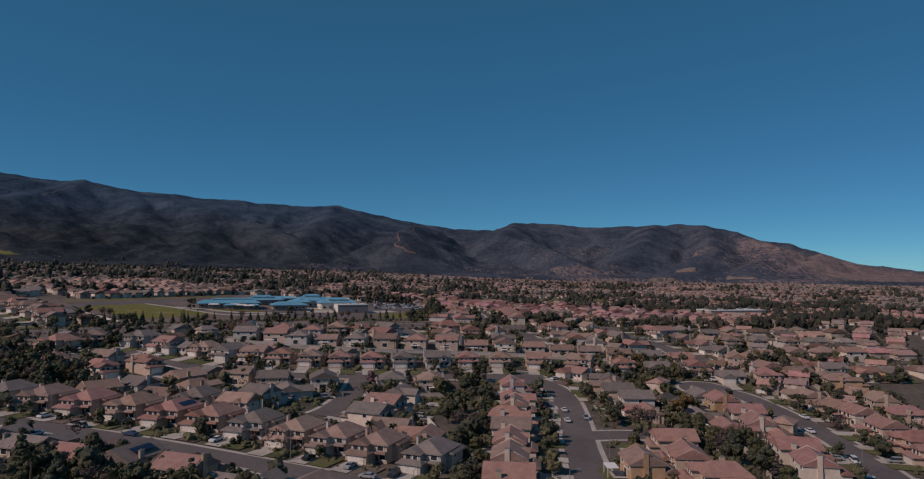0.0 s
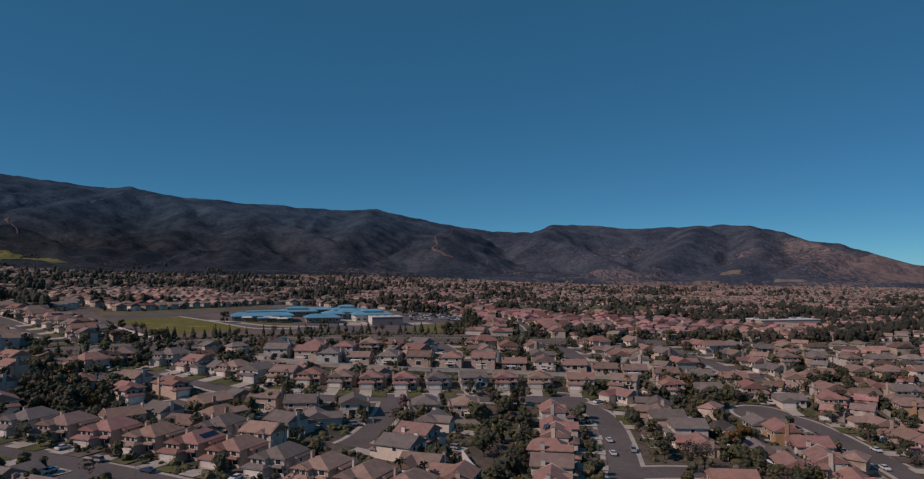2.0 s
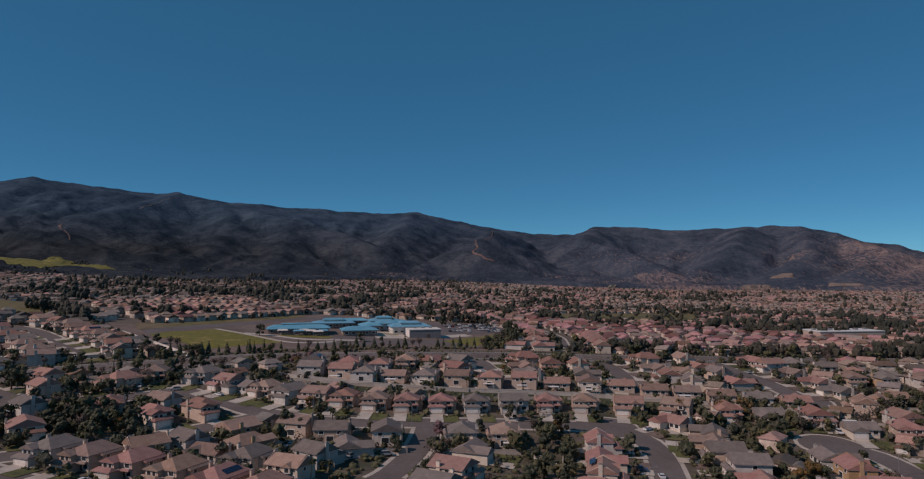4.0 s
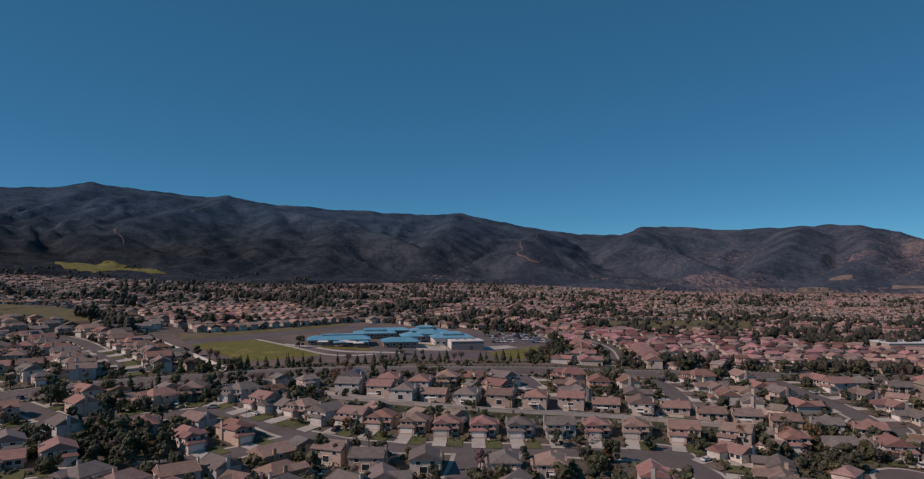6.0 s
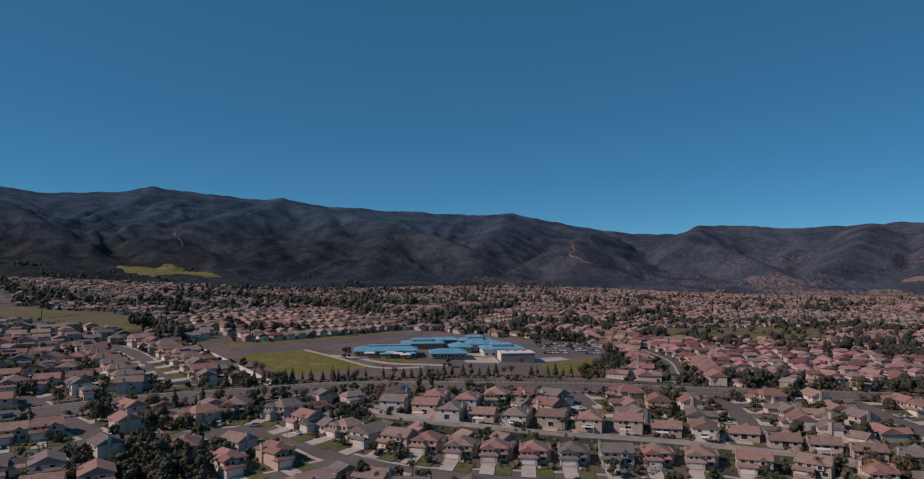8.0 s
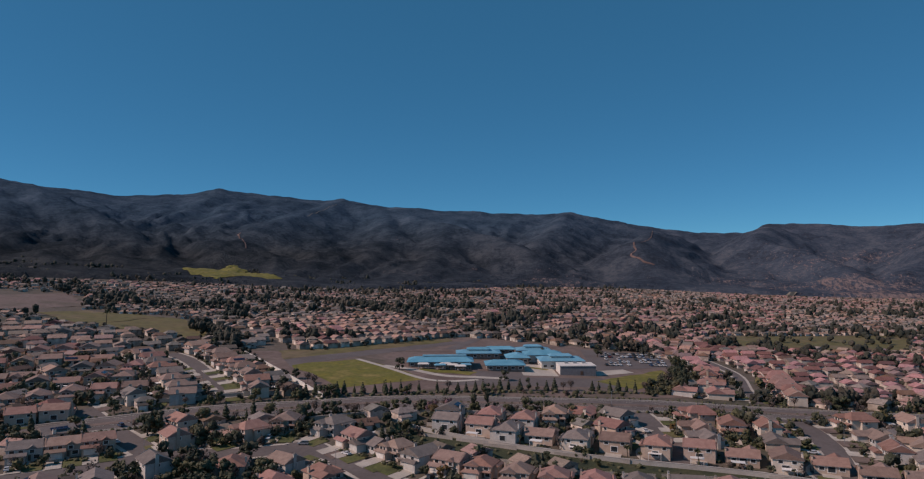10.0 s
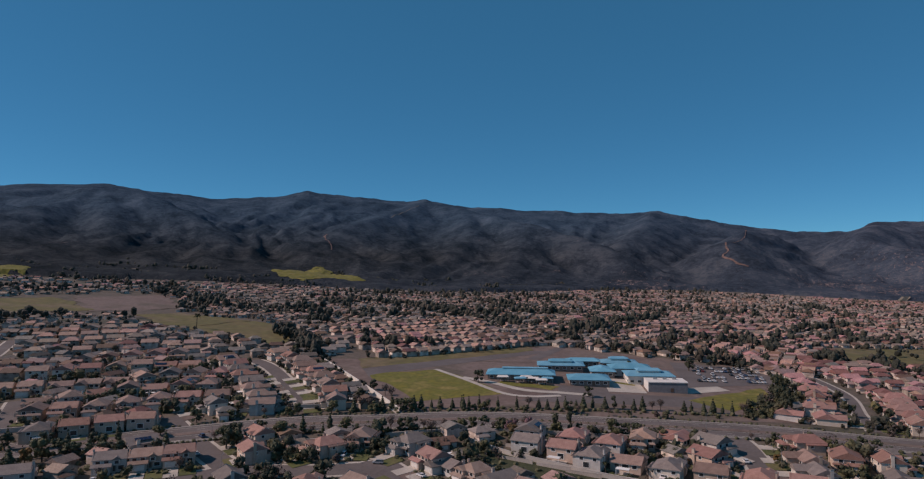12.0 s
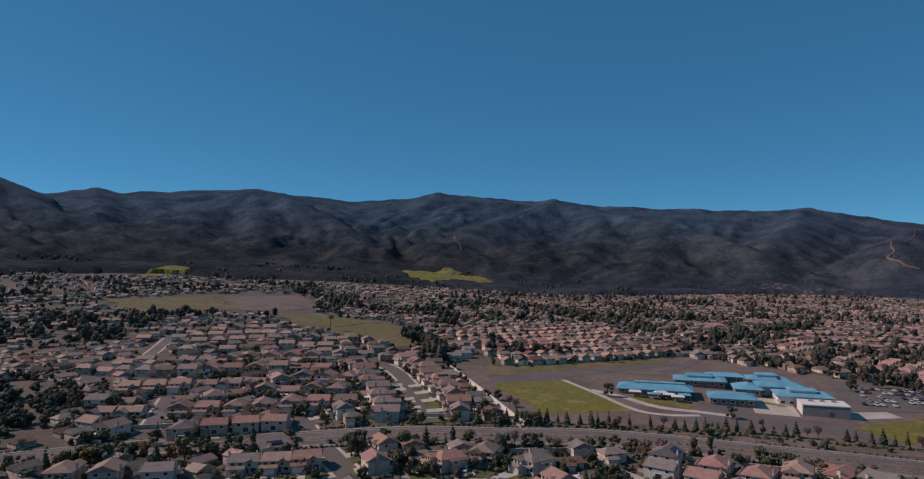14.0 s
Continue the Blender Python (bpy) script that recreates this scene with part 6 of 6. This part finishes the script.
def yard_trees():
    """The closer mass of garden trees between the near houses."""
    rnd = random.Random(31)
    sols = {"dark": Solid(), "olive": Solid(), "bare": Solid()}
    for x, y, turn, look_of in HOUSES:
        if math.hypot(x + 60, y - 150) > 330 or (x, y, turn, look_of) in RED:
            continue
        m = pose(x, y, 0, 0, 0, turn)
        for _ in range(rnd.choices((4, 5, 6, 8), (2, 4, 3, 1))[0] + (2 if x < -140 and y < 300 else 0)):
            p = m @ Vector((rnd.uniform(-7, 7), rnd.choice((7.8, 9.2, 10.4, 10.4, 11.5, 11.5, 12.6, -8.6, -9.6)) + rnd.uniform(-1, 1), 0))
            if not clear(p.x, p.y, 5.6) or inside(p.x, p.y, BANK_STRIP):
                continue
            kind = rnd.choices(("dark", "olive", "bare"), (5, 3, 2))[0]
            sol, s, z = sols[kind], rnd.choice((.8, 1.0, 1.3, 1.6, 1.9, 2.3)) * rnd.uniform(.85, 1.15), lie(p.x, p.y)
            for _ in range(rnd.choice((2, 3, 3))):
                cx, cy, cz = p.x + rnd.uniform(-.8, .8) * s, p.y + rnd.uniform(-.8, .8) * s, z + s * rnd.uniform(.6, 2.3)
                if kind != "bare":
                    blob(sol, cx, cy, cz, s * .62, .95, rnd, rough=.65)
                leaf_cloud(sol, rnd, 22, cx, cy, cz, s * .85, 1.0, .42)
    # thickets: corners of a four-sided patch, how many, how tall
    for corners, n, big in (([(-172, 288), (-40, 346), (-30, 330), (-165, 278)], 60, 1.7), ([(-8, 358), (110, 385), (112, 370), (0, 345)], 40, 1.6),
                            ([(-312, 215), (-246, 256), (-236, 246), (-300, 200)], 40, 2.0), 
                            ([(-185, 318), (-25, 400), (-22, 393), (-182, 312)], 24, 1.0), ([(-30, 400), (-14, 470), (-4, 466), (-12, 396)], 30, 2.6), ([(-380, 180), (-335, 180), (-345, 262), (-400, 250)], 60, 2.0),
                            ([(-90, 205), (-60, 225), (-90, 240), (-118, 215)], 12, 1.6), ([(40, 275), (110, 280), (110, 292), (42, 292)], 40, 1.8), ([(62, 258), (98, 270), (96, 310), (60, 300)], 40, 2.2), ([(-206, 258), (-168, 286), (-138, 262), (-170, 228)], 70, 2.3), ([(-160, 225), (-122, 240), (-108, 212), (-140, 205)], 36, 2.2), ([(118, 300), (190, 318), (186, 345), (116, 330)], 40, 2.0), ([(15, 388), (230, 432), (228, 446), (12, 400)], 70, 1.7)):
        a, b, c, d = [Vector(q) for q in corners]
        for _ in range(n):
            u, w = rnd.random(), rnd.random()
            p = a.lerp(b, u).lerp(d.lerp(c, u), w)
            if not clear(p.x, p.y, 6.2):
                continue
            kind = rnd.choices(("dark", "olive", "bare"), (6, 3, 2))[0]
            sol, s, z = sols[kind], big * rnd.uniform(.4, 1.15), lie(p.x, p.y)
            for _ in range(rnd.choice((3, 4, 5))):
                cx, cy, cz = p.x + rnd.uniform(-.9, .9) * s, p.y + rnd.uniform(-.9, .9) * s, z + s * rnd.uniform(.5, 2.2)
                if kind != "bare":
                    blob(sol, cx, cy, cz, s * .55, .95, rnd, rough=.7)
                leaf_cloud(sol, rnd, 40, cx, cy, cz, s * .78, 1.0, .42)
    for kind, label in (("dark", "dense dark green garden trees and bushes"), ("olive", "olive green garden trees and bushes"), ("bare", "brown leafless garden bushes")):
        tagged(sols[kind].object("garden_bushes", [BUSHES[kind]]), label + " between houses", "bushes", "", "stuff")


yard_trees()


def far_trees():
    sol = Solid()
    rnd = random.Random(11)
    bm = bmesh.new()
    bmesh.ops.create_icosphere(bm, subdivisions=1, radius=1.0)
    ball = [v.co.copy() for v in bm.verts]
    tris = [tuple(v.index for v in f.verts) for f in bm.faces]
    bm.free()

    def one(x, y, s, tall=1.0):
        z = lie(x, y)
        near = math.hypot(x + 40, y - 120) < 520
        for k in range(4 if near else 2 if math.hypot(x, y - 90) < 800 else 1):
            r = s * rnd.uniform(.45, .8) * (.8 if near else 1.0)
            cx, cy, cz = x + rnd.uniform(-.7, .7) * s, y + rnd.uniform(-.7, .7) * s, z + s * tall * rnd.uniform(.5, 1.35)
            sol.add([(cx + p.x * r * rnd.uniform(.75, 1.25), cy + p.y * r * rnd.uniform(.75, 1.25), cz + p.z * r * tall * rnd.uniform(.75, 1.2)) for p in ball], tris)
            if near:
                leaf_cloud(sol, rnd, 20, cx, cy, cz, r * 1.12, tall, .42)

    spots = [p for cell in TAKEN.values() for p in cell]
    for x, y in spots:
        if math.hypot(x + 40, y - 120) < 230 and rnd.random() < .5:
            continue
        mean = (5, 4, 2, 0) if math.hypot(x, y - 90) > 520 else (6, 4, 1, 0)
        for _ in range(rnd.choices((1, 2, 3, 4), mean)[0]):
            a = rnd.uniform(0, 6.28)
            px, py = x + 8.2 * math.cos(a), y + 8.2 * math.sin(a)
            if math.hypot(px + 40, py - 150) > 200:
                one(px, py, rnd.uniform(0.9, 2.6) * (1.0 if math.hypot(px, py - 90) > 520 else 0.8), rnd.uniform(.8, 1.4))
    # dense belts of dark trees between the tracts
    for line, n, wide in (([(-557, 752), (-495, 745), (-433, 729), (-353, 710), (-283, 664), (-225, 632)], 270, 17), ([(-588, 816), (-521, 863), (-439, 884), (-355, 834), (-267, 745)], 210, 26),
                          ([(-160, 560), (-178, 599), (-174, 676), (-160, 760)], 110, 9), ([(-362, 470), (-318, 441), (-280, 408), (-268, 392)], 100, 5), ([(-692, 634), (-597, 592), (-518, 572), (-440, 560)], 130, 14),
                          ([(-1, 581), (7, 607), (14, 578)], 46, 7), ([(25, 604), (61, 556), (119, 566), (190, 590)], 80, 8), ([(-150, 545), (-100, 560), (-60, 545), (-30, 520)], 60, 5), ([(-45, 640), (-20, 690)], 20, 5), ([(-720, 530), (-790, 475), (-850, 420)], 110, 24), ([(-700, 660), (-760, 610), (-800, 640)], 80, 16), ([(200, 436), (236, 470), (288, 520), (330, 556)], 150, 15), ([(12, 402), (100, 421), (200, 438)], 80, 3), ([(150, 552), (182, 556)], 16, 4), ([(190, 590), (240, 604), (300, 590)], 60, 8),
                          ([(-640, 300), (-560, 330), (-500, 290)], 90, 20), ([(110, 760), (230, 760), (330, 700)], 160, 22), ([(250, 620), (330, 640), (420, 620)], 110, 14), ([(-250, 930), (-120, 960), (0, 940)], 130, 20)):
        pts = path_points(line, 2.0)
        for _ in range(n):
            p, d = rnd.choice(pts)
            w = rnd.gauss(0, wide * .6)
            one(p.x - d.y * w + rnd.uniform(-3, 3), p.y + d.x * w + rnd.uniform(-3, 3), rnd.uniform(1.6, 3.9), rnd.uniform(.9, 1.7))
    # groves and windbreaks
    for _ in range(210):
        a, r = radians(rnd.uniform(-40, 82)), rnd.uniform(420, 1300)
        cx, cy, t, n = -r * math.sin(a), 90 + r * math.cos(a), rnd.uniform(0, 3.14), rnd.randrange(10, 34)
        for _ in range(n):
            u, v = rnd.gauss(0, 26), rnd.gauss(0, 6)
            px, py = cx + u * math.cos(t) - v * math.sin(t), cy + u * math.sin(t) + v * math.cos(t)
            if math.hypot(px + 40, py - 150) > 250 and not (px < -200 and py < 430 and px > -520) and not any(inside(px, py, q) for q in RESERVED[:4]) and not (-8 < px < 290 and 395 < py < 600 and rnd.random() < .75):
                one(px, py, rnd.uniform(2, 4.2), rnd.uniform(.9, 1.6))
    for _ in range(150):
        one(rnd.uniform(-440, -328), rnd.uniform(172, 246), rnd.uniform(1.6, 3.4))
    for _ in range(60):
        one(*[rnd.choice(((20, 600), (90, 640), (150, 700), (170, 780), (40, 690)))[k] + rnd.gauss(0, 16) for k in (0, 1)], rnd.uniform(2, 4))
    ob = sol.object("distant_trees", [FAR_LEAVES])
    tagged(ob, "scattered dark green trees among the distant houses", "trees", "", "stuff")


far_trees()


def shrubs():
    sol = Solid()
    rnd = random.Random(21)

    def one(x, y, s):
        blob(sol, x, y, lie(x, y) + s * .5, s, .8, rnd, rough=.45, level=1)
        leaf_cloud(sol, rnd, 9, x, y, lie(x, y) + s * .5, s * 1.05, .8, .34)

    for line, n, spread in ((STRIP_LOW, 2.4, 1.0), ([(a, (b + c) / 2) for (a, b), (_, c) in zip(STRIP_TOP, STRIP_LOW)], 5.0, 2.5), ([(-179, 279), (-158, 297), (-130, 317), (-100, 329), (-46, 348)], 2.6, 1.0),
                            ([(-180, 324), (-106, 363), (-24, 398)], 2.5, 1.2)):
        for p, d in path_points(line, n):
            one(p.x + rnd.gauss(0, spread * .4), p.y + rnd.gauss(0, spread * .7), rnd.uniform(.6, 1.3))
    for off, gap, size in ((0.0, 3.2, .55), (10.2, 2.4, .8), (-10.2, 2.0, .95)):
        for p, d in path_points(ARTERIAL[:14], gap):
            q = p + Vector((-d.y, d.x, 0)) * off
            if rnd.random() < .8 and all((q.x - a) ** 2 + (q.y - b) ** 2 > 64 for a, b in ((-229, 268), (-38, 369), (22, 384), (85, 396))):
                one(q.x, q.y, size * rnd.uniform(.6, 1.2))
    for x, y, turn, look_of in NEAR:
        m = pose(x, y, 0, 0, 0, turn)
        gx = GARAGE_X[look_of[0]] / UNIT
        for k in range(3):
            p = m @ Vector((gx + (3.4 + 1.3 * k) * (1 if gx < 0 else -1), rnd.uniform(-7.6, -5.6), 0))
            one(p.x, p.y, rnd.uniform(.45, .95))
        for _ in range(rnd.randrange(1, 6)):
            p = m @ Vector((rnd.uniform(-7, 7), rnd.choice((-8.5, -9.5, 9.0, 11.5, 11.8)), 0))
            if clear(p.x, p.y, 4):
                one(p.x, p.y, rnd.uniform(.4, 1.0))
    # weeds, bushes and small trees over all the open ground of the yards
    for _ in range(7000):
        x, y = rnd.uniform(-245, 150), rnd.uniform(115, 372)
        if math.hypot(x + 20, y - 60) < 75 or y > 372 + 0.25 * x or inside(x, y, BANK_STRIP) or any((x - a[0]) ** 2 + (y - a[1]) ** 2 < 46 for a in HOUSES) or any((x - a) ** 2 + (y - b) ** 2 < (h + 2.6) ** 2 for a, b, h in ROAD_SAMPLES):
            continue
        one(x, y, rnd.choice((.4, .5, .7, .9, 1.2)) * rnd.uniform(.8, 1.25))
    tagged(sol.object("shrubs", [LEAVES["olive"]]), "dusty green shrubs and hedges in yards and on banks", "shrubs", "", "stuff")


shrubs()


# ---- cars ----
def car(paint, tall=False):
    root = new("car")
    s = Solid()
    h = 1.75 if tall else 1.42
    prof = [(-2.25, .35), (-2.28, .8), (-1.35, .98), (1.75 if tall else 1.5, 1.02), (2.25, .98), (2.28, .4)]
    k = len(prof)
    s.add([(-.88, y, z) for y, z in prof] + [(.88, y, z) for y, z in prof], [(i, (i + 1) % k, (i + 1) % k + k, i + k) for i in range(k)] + [tuple(range(k))[::-1], tuple(range(k, 2 * k))])
    s.object("body", [paint], root)
    y0, y1, t0, t1 = (-1.3, 2.15, -.5, 2.0) if tall else (-1.25, 1.75, -.35, 1.0)
    c = Solid().add([(sx * .8, y, .97) for y in (y0, y1) for sx in (-1, 1)] + [(sx * .64, y, h - .06) for y in (t0, t1) for sx in (-1, 1)],
                    [(0, 1, 5, 4), (1, 3, 7, 5), (3, 2, 6, 7), (2, 0, 4, 6)])
    c.object("cabin_glass", [GLASS], root, "dark car glass")
    Solid().box(-.66, .66, t0 - .05, t1 + .05, h - .07, h).object("roof", [paint], root)
    wheel = Solid()
    n = 10
    wheel.add([(sx * .11, .33 * math.cos(6.2832 * j / n), .33 * math.sin(6.2832 * j / n)) for sx in (-1, 1) for j in range(n)],
              [(j, (j + 1) % n, n + (j + 1) % n, n + j) for j in range(n)] + [tuple(range(n))[::-1], tuple(range(n, 2 * n))])
    wm = wheel.mesh("wheel", [TYRE])
    for x in (-.82, .82):
        for y in (-1.4, 1.4):
            put_part("wheel", wm, root, pose(x, y, .33))
    return root


CAR_PROTOS = {}


def park(x, y, turn, paint, tall, lift=0.3):
    m = pose(x, y, lie(x, y) + lift, 0, 0, turn)
    if (paint, tall) not in CAR_PROTOS:
        ob = car(CAR_PAINTS[paint], tall)
        tagged(ob, "parked %s %s" % (paint, "sport utility car with tall cabin" if tall else "saloon car with dark windows"), "car", "parked cars")
        ob.matrix_basis = m
        CAR_PROTOS[paint, tall] = ob
        return
    copy_thing(CAR_PROTOS[paint, tall], m)


def any_paint():
    return rng.choices(("white", "silver", "black", "red", "blue"), (7, 4, 3, .6, 1))[0]


park(34.6, 227, 182, "white", False, .15)
park(33.6, 214, 182, "white", False, .15)
for x, y, turn, look_of in NEAR:
    if rng.random() < .46 and math.hypot(x + 40, y - 150) < 200:
        p = pose(x, y, 0, 0, 0, turn) @ Vector((GARAGE_X[look_of[0]] + rng.choice((-1.3, 1.3)), -10.2, 0))
        if not any((p.x - a) ** 2 + (p.y - b) ** 2 < (h + 2) ** 2 for a, b, h in ROAD_SAMPLES):
            park(p.x, p.y, turn + rng.choice((0, 180)), any_paint(), rng.random() < .5, .33)
for name in ("a", "b", "c", "d", "h", "lane", "e", "f", "g"):
    for p, d in path_points(STREETS[name], 17.0)[1:-1]:
        if rng.random() < .4:
            side = rng.choice((1, -1))
            q = p + Vector((-d.y, d.x, 0)) * side * 4.1
            park(q.x, q.y, math.degrees(math.atan2(d.y, d.x)) - 90, any_paint(), rng.random() < .5, .15)
for row in range(5):
    for k in range(15):
        if rng.random() < .72:
            x, y = campus(31 + 2.75 * k + row * 2.2, 34 + 10.5 * row + k * 0.35)
            park(x, y, 21 + rng.choice((0, 180)), any_paint(), rng.random() < .4, .2)


# ---- street lamps and yard things ----
def street_lamp(x, y, turn):
    root = new("street_lamp")
    p = Solid()
    limb(p, Vector((0, 0, 0)), Vector((0, 0, 8.0)), .11, .07, 6)
    p.object("pole", [METAL], root)
    a = Solid()
    limb(a, Vector((0, 0, 7.9)), Vector((0, 2.0, 8.4)), .05, .04, 5)
    a.object("arm", [METAL], root)
    Solid().box(-.16, .16, 1.8, 2.6, 8.32, 8.46).object("lamp_head", [METAL], root)
    root.matrix_basis = pose(x, y, lie(x, y), 0, 0, turn)
    return tagged(root, "slim grey metal street lamp beside the road", "street lamp", "street lamps")


lamp = None
for name in ("a", "b", "c", "d", "h", "e", "f", "lane"):
    for i, (p, d) in enumerate(path_points(STREETS[name], 38.0)):
        s = 1 if i % 2 else -1
        q = p + Vector((-d.y, d.x, 0)) * s * 6.6
        t = math.degrees(math.atan2(d.y, d.x)) + (180 if s > 0 else 0)
        if lamp is None:
            lamp = street_lamp(q.x, q.y, t)
        else:
            copy_thing(lamp, pose(q.x, q.y, lie(q.x, q.y), 0, 0, t))


def patio_cover():
    root = new("patio_cover")
    s = Solid().box(-2.6, 2.6, -1.6, 1.6, 2.5, 2.64)
    s.object("roof", [TRIM], root)
    for x in (-2.4, 2.4):
        put_part("post", Solid().box(-.08, .08, -.08, .08, -.6, 2.5).mesh("post", [TRIM]), root, pose(x, 1.4, 0))
    return tagged(root, "white flat patio cover behind a house", "patio cover", "patio covers")


cover = None
for x, y, turn, look_of in NEAR:
    if rng.random() < (.6 if turn == 180 else .3):
        p = pose(x, y, 0, 0, 0, turn) @ Vector((rng.uniform(-2, 2), 8.3, 0))
        m = pose(p.x, p.y, lie(p.x, p.y) + .3, 0, 0, turn)
        if cover is None:
            cover = patio_cover()
            cover.matrix_basis = m
        else:
            copy_thing(cover, m)


def pool(x, y, turn, a=4.0, b=2.2):
    root = new("swimming_pool")
    rim, water = Solid(), Solid()
    n = 20
    ring = [[((a + e) * math.cos(6.2832 * k / n), (b + e) * math.sin(6.2832 * k / n), z) for k in range(n)] for e, z in ((1.0, .05), (1.0, .2), (0, .2), (0, .02))]
    rim.add(sum(ring, []), [(r * n + k, r * n + (k + 1) % n, (r + 1) * n + (k + 1) % n, (r + 1) * n + k) for r in range(3) for k in range(n)])
    rim.object("rim", [CONCRETE], root)
    water.add([(a * math.cos(6.2832 * k / n), b * math.sin(6.2832 * k / n), .12) for k in range(n)], [tuple(range(n))])
    water.object("water", [POOL], root)
    root.matrix_basis = pose(x, y, lie(x, y) + .25, 0, 0, turn)
    tagged(root, "turquoise back yard swimming pool with concrete rim", "swimming pool", "pools")


for x, y, t in ((3, 166, 80), (70, 228, 20), (77, 342, 10), (152, 262, 30)):
    pool(x, y, t)


# ---- full size ----
for ob in list(scene.objects):
    if ob.parent is None and ob.type in ("MESH", "EMPTY"):
        if ob.type == "MESH" and ob.location.length < 1e-6:
            ob.data.transform(Matrix.Scale(UNIT, 4))
        else:
            ob.location *= UNIT
